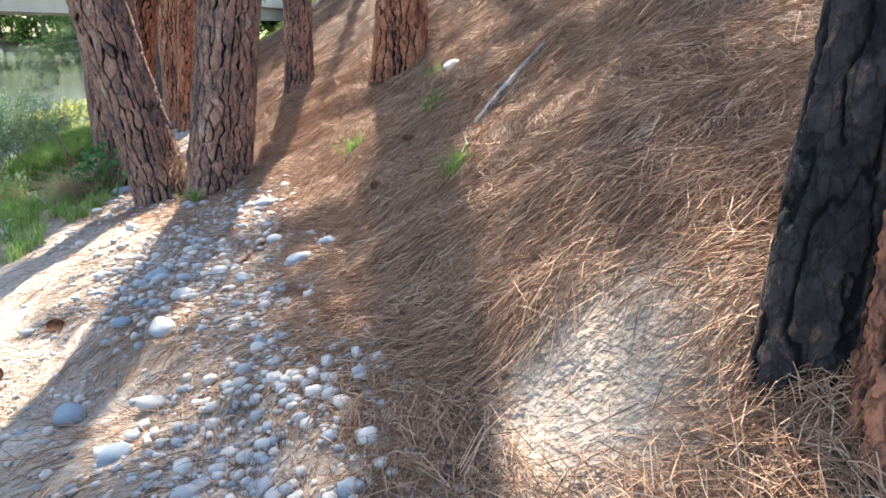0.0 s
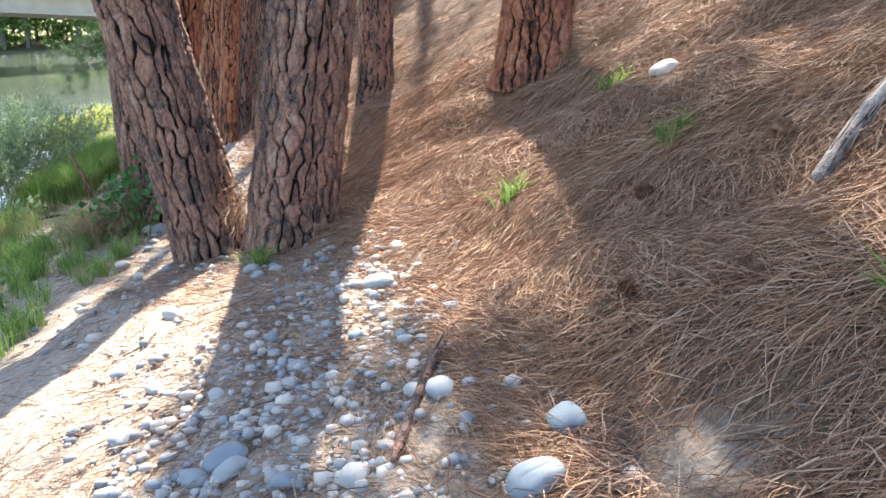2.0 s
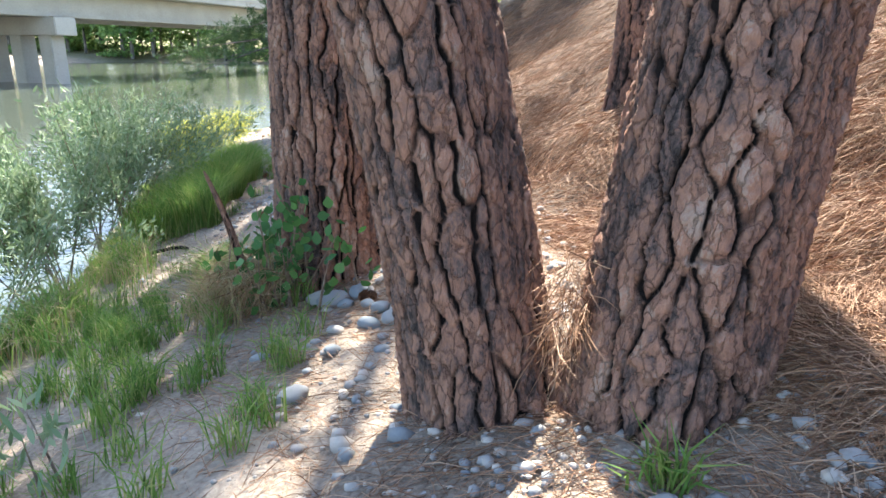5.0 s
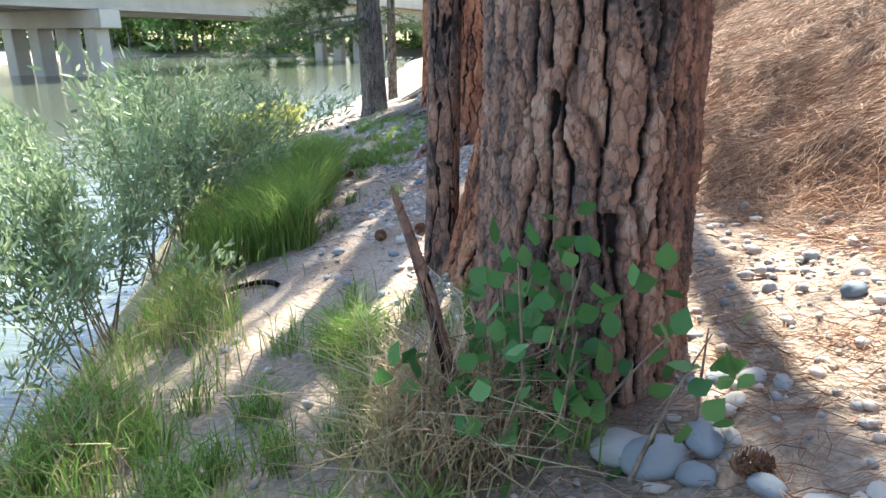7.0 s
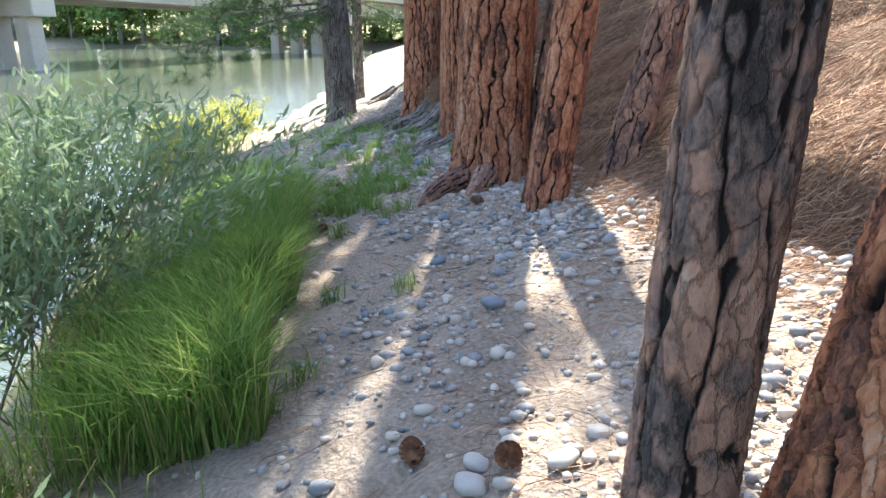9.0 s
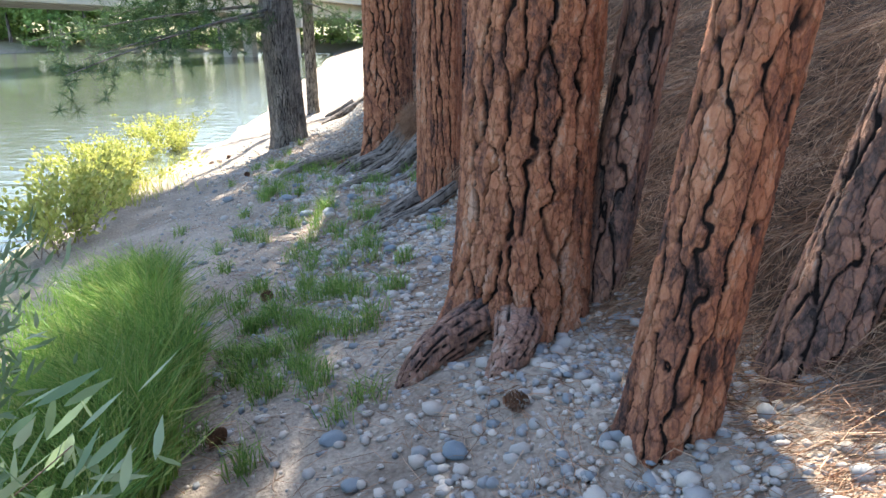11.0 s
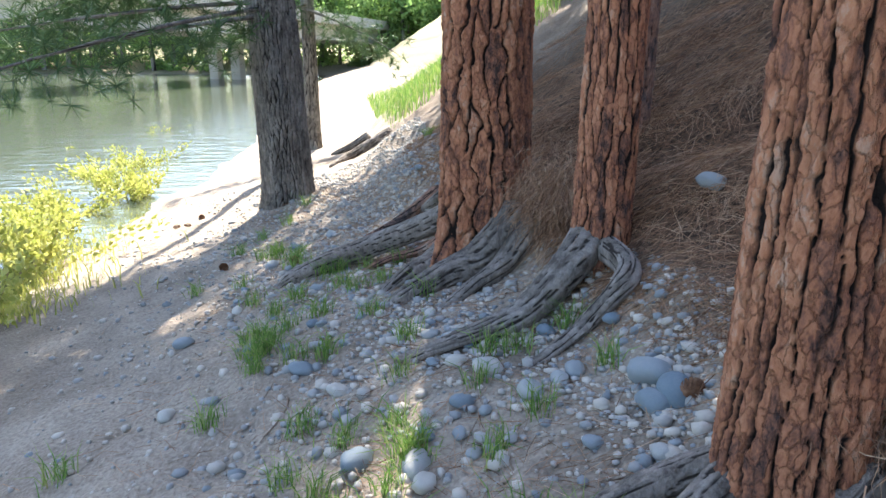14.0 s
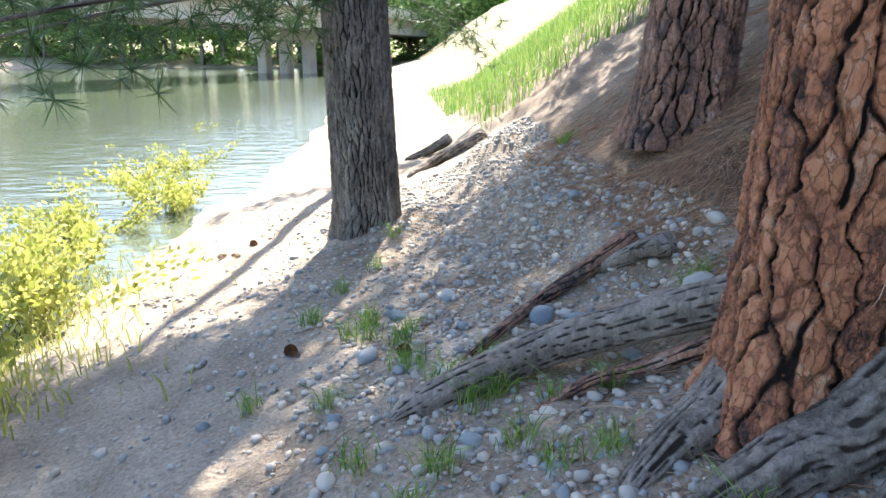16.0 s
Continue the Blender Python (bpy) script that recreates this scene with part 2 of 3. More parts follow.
def height(x, y):
    x, y = np.asarray(x, float), np.asarray(y, float)
    path = -0.05 + 0.24 * (x + 1) - 0.02 * (np.clip(y, -8, 26) - 5)
    path = np.minimum(path, 2.5)
    up = np.clip(x - foot_x(y), 0, 9)
    hill = 0.45 * up * smoothstep(-0.1, 0.5, up)
    rx = river_x(y)
    bank = 0.75 * np.clip(rx - x, 0, 4)
    z = path + hill - bank
    z += 0.03 * wave(x, y, 1.3, 0.4) + 0.014 * wave(x, y, 4.1, 1.9) + (0.05 * wave(x, y, 2.6, 3.0) + 0.025 * wave(x, y, 6.3, 0.7)) * smoothstep(0, 0.6, up)
    far = np.maximum(smoothstep(112, 124, y + 0.15 * (x + 30)), smoothstep(-46, -56, x))
    z = np.where(x < rx, np.maximum(z, -2.2), z)
    return z * (1 - far) + far * (-0.2 + 0.05 * np.clip(y - 120, 0, 120))


# ---- ground and water ----
def build_ground():
    xs = np.concatenate([-7 - np.geomspace(0.1, 900, 45)[::-1], np.arange(-7, 7, 0.075), 7 + np.geomspace(0.1, 900, 45)])
    ys = np.concatenate([-8 - np.geomspace(0.1, 900, 35)[::-1], np.arange(-8, 24, 0.075), 24 + np.geomspace(0.1, 900, 70)])
    X, Y = np.meshgrid(xs, ys)
    Z = height(X, Y)
    near = (np.abs(X) < 7) & (Y > -8) & (Y < 24)
    Z = Z + near * 0.008 * rng.standard_normal(Z.shape)
    lit = smoothstep(-0.08, 0.2, X - litter_x(Y) + 0.12 * wave(X, Y, 2.2, 0.3)) * (Y < 30)
    lit = np.clip(lit * (1 - 0.55 * smoothstep(14.5, 17, Y)) * (1 - bare_patch(X, Y)), 0, 1)
    green = smoothstep(0.75, 0.1, X - river_x(Y)) * 0.8 * (X > river_x(Y) - 1.2)
    green = np.maximum(green, smoothstep(116, 122, Y)) * 1.0
    green = np.maximum(green, (Y > 24) * smoothstep(-0.5, 1.5, X - foot_x(Y)) * 0.8)
    w, hgt = len(xs), len(ys)
    i = np.arange(w * hgt).reshape(hgt, w)
    f = np.stack([i[:-1, :-1], i[:-1, 1:], i[1:, 1:], i[1:, :-1]], -1).reshape(-1, 4)
    me = mesh_from("ground", np.stack([X, Y, Z], -1).reshape(-1, 3), f, M_GROUND, True, {"litter": lit.ravel(), "green": green.ravel()})
    tagged(new("ground", me), "sandy riverside ground rising into a needle-covered slope", "ground", kind="structure")


build_ground()
wm = mesh_from("water", [(-300, -300, -1.2), (0.5, -300, -1.2), (0.5, 165, -1.2), (-300, 165, -1.2)], [(0, 1, 2, 3)], M_WATER)
tagged(new("water", wm), "calm greenish river water reflecting the sky", "river", kind="structure")


# ---- pines ----
def bark_tube(name, centre, radius, mat, seg, rings, cell, depth, seed, flare=None):
    """A tube along centre(u) with radius(u), whose skin is broken into raised plates."""
    r = np.random.default_rng(seed)
    u = np.linspace(0, 1, rings)
    a = np.linspace(0, 2 * np.pi, seg, endpoint=False)
    C = np.array([centre(t) for t in u])
    R = np.array([radius(t) for t in u])
    T = np.gradient(C, axis=0)
    T /= np.linalg.norm(T, axis=1)[:, None]
    ref = np.array([1.0, 0, 0]) if abs(T[0][2]) > 0.6 else np.array([0, 0, 1.0])
    S = np.cross(T, ref)
    S /= np.linalg.norm(S, axis=1)[:, None]
    Q = np.cross(T, S)
    L = np.linalg.norm(np.diff(C, axis=0), axis=1).sum()
    gu = (u * L)[:, None] + 0 * a[None]
    ga = (a * R.mean())[None] + 0 * u[:, None]
    per = 2 * np.pi * R.mean()
    na, nu = max(3, round(per / cell[0])), max(3, round(L / cell[1]))
    ca, cu = per / na, L / nu
    th = a[None] + 0 * gu
    warp = lambda f, q: np.sin(gu * f + 2.1 * np.sin(th * 3 + q)) * np.cos(th * 4 + gu * f * 0.6 + q) + 0.5 * np.sin(gu * f * 2.3 + np.sin(th * 9 + q * 2) * 1.7 + q)
    ga = ga + cell[0] * (0.2 * warp(7, seed) + 0.08 * warp(23, seed + 1.3) + 0.03 * warp(61, seed + 2.1))
    gu2 = np.clip(gu + cell[1] * (0.12 * warp(9, seed + 4) + 0.05 * warp(29, seed + 5)), 0, L)
    jit = r.random((nu + 2, na, 2)) * 0.85
    ident = r.random((nu + 2, na))
    ia, iu = np.floor(ga / ca).astype(int), np.floor(gu2 / cu).astype(int)
    d1, d2, pid = np.full(ga.shape, 9.0), np.full(ga.shape, 9.0), np.zeros(ga.shape)
    a1, u1, a2, u2 = (np.zeros(ga.shape) for _ in range(4))
    for da in (-1, 0, 1):
        for du in (-1, 0, 1):
            pa, pu = ia + da, iu + du
            j = jit[np.clip(pu, 0, nu + 1), pa % na]
            qa, qu = pa + 0.08 + j[..., 0], pu + 0.08 + j[..., 1]
            d = np.hypot(qa - ga / ca, qu - gu2 / cu)
            closer, second = d < d1, (d >= d1) & (d < d2)
            a2, u2 = np.where(closer, a1, np.where(second, qa, a2)), np.where(closer, u1, np.where(second, qu, u2))
            a1, u1 = np.where(closer, qa, a1), np.where(closer, qu, u1)
            d2 = np.where(closer, d1, np.minimum(d2, d))
            pid = np.where(closer, ident[np.clip(pu, 0, nu + 1), pa % na], pid)
            d1 = np.where(closer, d, d1)
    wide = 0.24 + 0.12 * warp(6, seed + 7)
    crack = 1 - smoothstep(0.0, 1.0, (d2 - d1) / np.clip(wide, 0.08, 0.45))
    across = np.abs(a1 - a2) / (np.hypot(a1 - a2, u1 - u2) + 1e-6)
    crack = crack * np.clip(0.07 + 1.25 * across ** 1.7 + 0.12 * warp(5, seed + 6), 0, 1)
    layer = np.floor(3 * (d1 + 0.25 * warp(37, seed + 8))) / 3
    relief = depth * (-1.35 * crack + 0.5 * (pid - 0.5) - 0.12 * layer + 0.07 * warp(70, seed + 9) + 0.09 * r.standard_normal(ga.shape))
    rad = R[:, None] * (1 + 0.05 * np.sin(a * 3 + seed)[None] + 0.03 * np.sin(a * 5 + seed * 2)[None])
    if flare:
        rad = rad * (1 + flare * np.exp(-gu / 0.22) * (0.55 + 0.45 * np.cos(a * 5 + seed)[None]))
    rad = rad + relief
    V = C[:, None] + rad[..., None] * (np.cos(a)[None, :, None] * S[:, None] + np.sin(a)[None, :, None] * Q[:, None])
    i = np.arange(rings * seg).reshape(rings, seg)
    f = np.stack([i[:-1], np.roll(i[:-1], -1, 1), np.roll(i[1:], -1, 1), i[1:]], -1).reshape(-1, 4)
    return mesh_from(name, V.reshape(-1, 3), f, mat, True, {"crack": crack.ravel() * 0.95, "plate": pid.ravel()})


def slivers(name, base, tip, width, mat, bend=None):
    """Thin blades, each from base to tip."""
    n = len(base)
    d = tip - base
    side = np.cross(d, rng.standard_normal((n, 3)))
    side /= np.linalg.norm(side, axis=1)[:, None] + 1e-9
    w = side * np.asarray(width).reshape(-1, 1)
    mid = base + d * 0.55 + (0 if bend is None else bend)
    V = np.stack([base - w, base + w, mid + w * 0.8, tip, mid - w * 0.8], 1).reshape(-1, 3)
    k = np.arange(n)[:, None] * 5
    tri = np.concatenate([k + [0, 1, 2], k + [0, 2, 4], k + [4, 2, 3]], 0)
    return mesh_from(name, V, tri, mat, False)


def leaf_quads(name, pos, direction, length, width, mat):
    n = len(pos)
    d = direction / (np.linalg.norm(direction, axis=1)[:, None] + 1e-9)
    side = np.cross(d, rng.standard_normal((n, 3)))
    side /= np.linalg.norm(side, axis=1)[:, None] + 1e-9
    L, W = np.asarray(length).reshape(-1, 1), np.asarray(width).reshape(-1, 1)
    V = np.stack([pos, pos + d * L * 0.2 + side * W * 0.75, pos + d * L * 0.5 + side * W, pos + d * L, pos + d * L * 0.5 - side * W, pos + d * L * 0.2 - side * W * 0.75], 1).reshape(-1, 3)
    f = np.arange(n)[:, None] * 6 + [[0, 1, 2, 3, 4, 5]]
    return mesh_from(name, V, f, mat, False)


def tuft_crown(name, centres, needles, length, width, mat):
    c = np.repeat(centres, needles, 0)
    d = rng.standard_normal(c.shape)
    d /= np.linalg.norm(d, axis=1)[:, None]
    return slivers(name, c, c + d * length, np.full(len(c), width), mat)


def crown_centres(n, rx, z0, z1, limbs=40, loose=0.28):
    out = []
    for k in range(limbs):
        a, z = rng.uniform(0, 6.28), rng.uniform(z0, z1)
        reach = rx * (1 - 0.5 * (z - z0) / (z1 - z0)) * rng.uniform(0.6, 1.1)
        t = rng.uniform(0.35, 1, n // limbs)
        p = np.stack([np.cos(a) * reach * t, np.sin(a) * reach * t, z + 0.3 * t], -1)
        out.append(p + rng.standard_normal(p.shape) * loose)
    return np.concatenate(out)


# crowns out of view, sparse to dense, that dapple the ground with shade
SHADE_CROWNS = [tuft_crown("crown", crown_centres(k, 2.9, 4.6, 12.0, limbs, loose), 9, 0.26, 0.014, M_PINE) for k, limbs, loose in ((520, 20, 0.24), (600, 22, 0.22), (3000, 50, 0.32), (1500, 34, 0.3))]


def pine(x, y, r, lean=(0, 0), mat=M_BARK, label="", seed=1, tall=13.5, cell=(0.07, 0.17), fine=True, crown=True, dense=0, shift=(0, 0), flare=0.28, more=()):
    z = min(float(height(x + ox, y + oy)) for ox, oy in [(0, 0)] + [m[0] for m in more]) - 0.14
    t = thing("pine_tree", label, "tree", "riverside pines", at=(x, y, z))
    stems = [((0, 0), r, lean, mat), *more]
    for k, (off, rr, ln, mt) in enumerate(stems):
        def centre(u, off=off, ln=ln):
            hgt = 3.0 * u
            return (off[0] + ln[0] * hgt, off[1] + ln[1] * hgt, hgt)
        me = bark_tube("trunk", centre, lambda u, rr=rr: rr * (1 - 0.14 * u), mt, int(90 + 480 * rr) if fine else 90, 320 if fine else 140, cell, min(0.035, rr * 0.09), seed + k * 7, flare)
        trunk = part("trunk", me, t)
        up = bark_tube("upper_trunk", lambda u, off=off, ln=ln: (off[0] + ln[0] * (2.95 + 2 * u), off[1] + ln[1] * (2.95 + 2 * u), 2.98 + (tall - 3.0) * u), lambda u, rr=rr: rr * (0.86 - 0.7 * u), mt, 24, 30, cell, 0.02, seed)
        part("upper_trunk", up, t)
        if crown and k < 1:
            c = part("crown", SHADE_CROWNS[dense or seed % 2], t, "unseen needled crown placed for its shade")
            # shift moves the unseen crown off its trunk to aim its shade
            c.location = (off[0] + ln[0] * 4 + shift[0], off[1] + ln[1] * 4 + shift[1], 0)
            c.rotation_euler = (0, 0, seed * 1.7 + k)
    return t


ORANGE = "ponderosa pine trunk with thick plated orange bark"
pine(3.37, -4.86, 0.27, (0.03, 0.03), M_BARK_ORANGE, "pine trunk with bark charred black on one side", 3, crown=False, more=(((-0.25, 0.18), 0.11, (0.06, 0.03), M_CHAR),))
pine(0.98, 0.74, 0.25, (-0.2, 0.03), M_BARK, "forked ponderosa pine leaning apart in two trunks", 5, shift=(2.0, 0), more=(((0.44, -0.2), 0.29, (0.15, 0.06), M_BARK),), flare=0.33)
pine(3.28, 1.2, 0.27, (0.05, 0.0), M_BARK_ORANGE, ORANGE + " on the slope", 8)
pine(2.35, 3.6, 0.19, (0.03, 0.0), M_BARK, "slim pine trunk rising from the needle slope", 9, fine=False, shift=(1.6, 0))
pine(0.24, 2.68, 0.345, (0.0, 0.02), M_BARK, "large pine with deep bark furrows and vines at its foot", 11, crown=False, cell=(0.07, 0.32))
pine(0.03, 3.75, 0.24, (0.17, 0.03), M_BARK_ORANGE, "pine with a leaning trunk and a slender upright one", 13, crown=False, flare=0.45, more=(((-0.26, 0.14), 0.085, (0.02, 0.0), M_BARK),))
pine(0.1, 8.35, 0.31, (0.03, 0.03), M_BARK_ORANGE, ORANGE + " and flaring root collar", 17, shift=(0.5, 0.3), cell=(0.09, 0.3), flare=0.5, more=(((0.34, -0.02), 0.12, (0.12, 0.03), M_BARK),))
pine(0.3, 7.25, 0.145, (0.11, 0.02), M_BARK_ORANGE, "slim leaning pine with an orange scar on its bark", 19, crown=False)
pine(0.78, 7.3, 0.13, (0.26, 0.05), M_BARK, "slim strongly leaning pine beside larger trunks", 21, crown=False)
pine(0.03, 10.87, 0.185, (-0.01, 0.0), M_BARK_ORANGE, "pine with long vertical bark furrows and bare roots", 23, crown=False, cell=(0.05, 0.6))
pine(-0.28, 13.6, 0.3, (0.0, 0.02), M_BARK_ORANGE, ORANGE + " and exposed grey roots", 27, shift=(0.3, 0), cell=(0.085, 0.26), flare=0.4)
pine(0.14, 12.6, 0.15, (0.01, 0.0), M_BARK_ORANGE, "slim orange pine with an exposed root", 29, crown=False, cell=(0.05, 0.22))
pine(0.65, 13.7, 0.2, (0.02, 0.0), M_BARK, "dark shaded pine trunk on the slope", 31, fine=False, crown=False)
pine(0.3, 16.2, 0.32, (0.06, 0.0), M_BARK, "pine with a blackened bark streak on the slope", 33, dense=3, flare=0.5)
pine(-1.95, 17.95, 0.33, (-0.03, 0.0), M_BARK_GREY, "grey furrowed tree at the sunlit river bank", 37, cell=(0.045, 0.2), dense=2, shift=(0.9, 2.0))
pine(-1.9, 23.9, 0.16, (0.0, 0.0), M_BARK_GREY, "slim grey tree far along the bank", 39, fine=False, dense=2, shift=(2.9, -2.0))
# unseen uphill pines, added to shade the slope; the third has no crown
for k, (x, y) in enumerate(((6.8, 5), (6.0, 10), (5, 15), (4.2, 19.5), (3.2, 23.0))):
    pine(x, y, 0.28, (0.02, 0.01), M_BARK, "unseen pine up the slope, added for shade", 41 + k, fine=False, dense=2 if k > 2 else 0, crown=k != 2)


# ---- roots ----
def root(points, r, label, mat=M_ROOT, taper=0.72, seed=1):
    pts = np.array([(x, y, float(height(x, y)) + dz) for x, y, dz in points])
    n = len(pts) - 1

    def centre(u):
        k = u * n
        i = min(int(k), n - 1)
        f = k - i
        p = [pts[max(0, min(n, i + j))] for j in (-1, 0, 1, 2)]
        return tuple(0.5 * (2 * p[1] + (p[2] - p[0]) * f + (2 * p[0] - 5 * p[1] + 4 * p[2] - p[3]) * f * f + (3 * p[1] - p[0] - 3 * p[2] + p[3]) * f ** 3))
    me = bark_tube("tree_root", centre, lambda u: r * (1 - taper * u ** 1.3) * min(1, math.sqrt(u * 14) + 0.05, math.sqrt((1 - u) * 10) + 0.05), mat, 56, 130, (0.035, 0.45), r * 0.09, seed)
    tagged(new("tree_root", me), label, "root", "bare pine roots")


ROOT = "weathered grey pine root lying bare on gravel"
LOG = "thick smooth grey root arching over the stones"
root([(-0.3, 13.9, 0.2), (-0.62, 14.2, 0.2), (-1.0, 14.35, 0.13), (-1.35, 14.25, 0.07), (-1.72, 14.2, -0.02)], 0.095, LOG, taper=0.2, seed=1)
root([(-0.35, 13.75, 0.12), (-0.58, 13.62, 0.07), (-0.8, 13.5, 0.02), (-1.05, 13.35, -0.06)], 0.13, ROOT, seed=2)
root([(-0.05, 13.32, 0.16), (-0.35, 13.3, 0.1), (-0.65, 13.24, 0.04), (-0.95, 13.15, -0.04)], 0.13, ROOT, taper=0.5, seed=3)
root([(-0.02, 13.2, 0.1), (-0.25, 13.1, 0.07), (-0.5, 12.98, 0.02), (-0.75, 12.9, -0.05)], 0.09, ROOT, seed=14)
root([(0.1, 12.62, 0.14), (-0.05, 12.48, 0.14), (-0.32, 12.4, 0.06), (-0.7, 12.3, 0.02), (-1.1, 12.38, -0.04)], 0.11, ROOT, seed=4)
root([(0.13, 12.5, 0.1), (0.1, 12.15, 0.07), (-0.12, 12.1, 0.04), (-0.5, 11.9, -0.03)], 0.07, ROOT, seed=5)
root([(0.02, 10.95, 0.1), (-0.2, 10.86, 0.06), (-0.45, 10.8, 0.02), (-0.72, 10.82, -0.04)], 0.08, ROOT, seed=6)
root([(0.0, 10.85, 0.12), (-0.16, 10.98, 0.06), (-0.42, 11.02, 0.02), (-0.7, 11.02, -0.04)], 0.075, ROOT, seed=15)
root([(0.16, 10.72, 0.07), (-0.12, 10.62, 0.05), (-0.38, 10.57, 0.03), (-0.7, 10.5, -0.03)], 0.055, ROOT, seed=7)
root([(0.05, 8.33, 0.1), (-0.34, 8.05, 0.05), (-0.5, 7.95, -0.05)], 0.13, ROOT, M_BARK, seed=8)
root([(0.1, 8.33, 0.12), (-0.02, 7.93, 0.05), (-0.15, 7.78, -0.05)], 0.13, ROOT, M_BARK, seed=9)
root([(-0.35, 13.85, 0.12), (-0.62, 14.05, 0.07), (-0.9, 14.05, 0.05), (-1.2, 13.95, -0.02)], 0.045, "thin dark root twisting among stones", M_BARK, seed=10)
root([(-0.35, 15.1, 0.08), (-0.7, 15.15, 0.06), (-1.0, 14.95, 0.05), (-1.4, 14.6, -0.02)], 0.055, "thin dark root twisting among stones", M_BARK, seed=16)
root([(-0.3, 14.75, 0.1), (-0.42, 15.0, 0.06), (-0.6, 15.25, -0.02)], 0.07, "grey root stub behind the arching root", seed=17)
root([(-0.4, 20.6, 0.06), (-0.95, 20.9, 0.08), (-1.5, 20.5, 0.0)], 0.12, "fallen grey branch half buried on the bank", seed=11)
root([(-0.75, 22.0, 0.08), (-1.1, 22.0, 0.08), (-1.5, 22.0, 0.02)], 0.1, "fallen grey branch half buried on the bank", seed=12)
root([(-0.18, 2.3, 0.1), (-0.26, 2.25, 0.5), (-0.34, 2.2, 0.8)], 0.026, "dark broken snag leaning beside a pine", M_BARK, seed=13)


root([(3.2, -1.92, 0.03), (3.42, -1.84, 0.03), (3.7, -1.78, 0.03)], 0.03, "broken grey branch lying on the needles", taper=0.2, seed=18)
root([(1.8, -2.2, 0.02), (2.0, -1.7, 0.025), (2.25, -1.2, 0.02)], 0.018, "thin dead branch lying across the stones", M_BARK, taper=0.4, seed=19)


# ---- stones ----
def stone_mesh(seed, sub=3):
    bm = bmesh.new()
    bmesh.ops.create_icosphere(bm, subdivisions=sub, radius=1)
    for v in bm.verts:
        k = 1 + 0.22 * noise.noise(v.co * 1.1 + Vector((seed * 5, 0, 0))) + 0.06 * noise.noise(v.co * 3 + Vector((0, seed * 3, 0)))
        v.co = Vector((v.co.x * 1.0, v.co.y * 0.76, v.co.z * 0.55)) * k
    for f in bm.faces:
        f.smooth = True
    me = bpy.data.meshes.new("stone")
    bm.to_mesh(me)
    bm.free()
    me.materials.append(M_STONE)
    return me


STONES = [stone_mesh(i) for i in range(10)]
PALE_STONE = stone_mesh(11)
PALE_STONE.materials[0] = M_PALE


def stone(x, y, r, label="smooth rounded river cobble lying on sand", name="river_stone", group="river stones"):
    o = new(name, PALE_STONE if "pale" in label else STONES[rng.integers(10)])
    o.location = (x, y, float(height(x, y)) + r * 0.22)
    o.rotation_euler = (rng.uniform(-0.3, 0.3), rng.uniform(-0.3, 0.3), rng.uniform(0, 6.3))
    o.scale = (r, r, r)
    tagged(o, label, "stone", group)


stone(-1.85, 4.45, 0.17, "large pale boulder in the grass at the bank", "boulder", "boulders")
stone(0.42, 10.2, 0.19, "large pale stone below the needle bank", "boulder", "boulders")
stone(0.6, 11.05, 0.09, "pale crescent-shaped stone in bare bank soil", "boulder", "boulders")
stone(0.16, 3.24, 0.1, "pale flat stone at the foot of the leaning pine", "boulder", "boulders")
stone(3.43, -0.53, 0.11, "pale rounded stone on the needle slope", "boulder", "boulders")
stone(-0.05, 11.57, 0.1, "dark blue-grey stone beside roots", "boulder", "boulders")
for bx, by, br in ((1.32, -1.89, 0.1), (1.24, -1.94, 0.07), (1.99, -1.89, 0.085), (2.12, -2.43, 0.11), (2.27, -2.23, 0.1), (1.7, -2.18, 0.07), (0.44, 2.09, 0.09), (0.58, 2.36, 0.055), (0.66, 2.32, 0.06), (0.57, 1.78, 0.08), (0.57, 2.22, 0.05), (0.38, 1.98, 0.07), (0.68, 1.78, 0.05), (1.12, 2.64, 0.07), (1.32, 2.54, 0.1), (0.64, 1.61, 0.09), (0.25, 2.12, 0.12), (0.2, 3.36, 0.09), (-0.25, 11.82, 0.08), (-0.35, 11.33, 0.06), (-1.24, 12.22, 0.08), (-0.74, 11.48, 0.05), (-0.65, 11.72, 0.05), (0.21, 10.0, 0.07), (-1.0, 13.0, 0.06), (-0.75, 14.75, 0.09), (-1.35, 15.6, 0.09), (-0.45, 16.0, 0.09), (1.4, -0.1, 0.06), (1.25, 0.0, 0.07)):
    stone(bx, by, br * 0.72)
stone(-0.1, 11.4, 0.075), stone(-0.95, 11.5, 0.07), stone(0.62, 12.4, 0.08), stone(-0.3, 14.4, 0.09), stone(-0.9, 14.9, 0.09)
FIELDS = [(-0.45, 4.9, 0.5, 0.8, 45), (-0.5, 10.2, 0.5, 0.7, 45), (-0.3, 9.6, 0.35, 0.4, 30), (-1.0, 13.2, 0.6, 1.2, 60), (-0.8, 15.5, 0.7, 1.3, 45), (0.75, 2.35, 0.25, 0.35, 26), (0.35, 1.25, 0.25, 0.3, 26), (1.5, -1.6, 0.5, 0.9, 55), (1.7, -3.2, 0.5, 0.7, 40), (-0.6, 11.4, 0.4, 0.5, 45), (-0.5, 12.2, 0.4, 0.4, 35), (-1.3, 14.3, 0.5, 0.6, 40), (-0.5, 7.2, 0.4, 0.7, 35)]
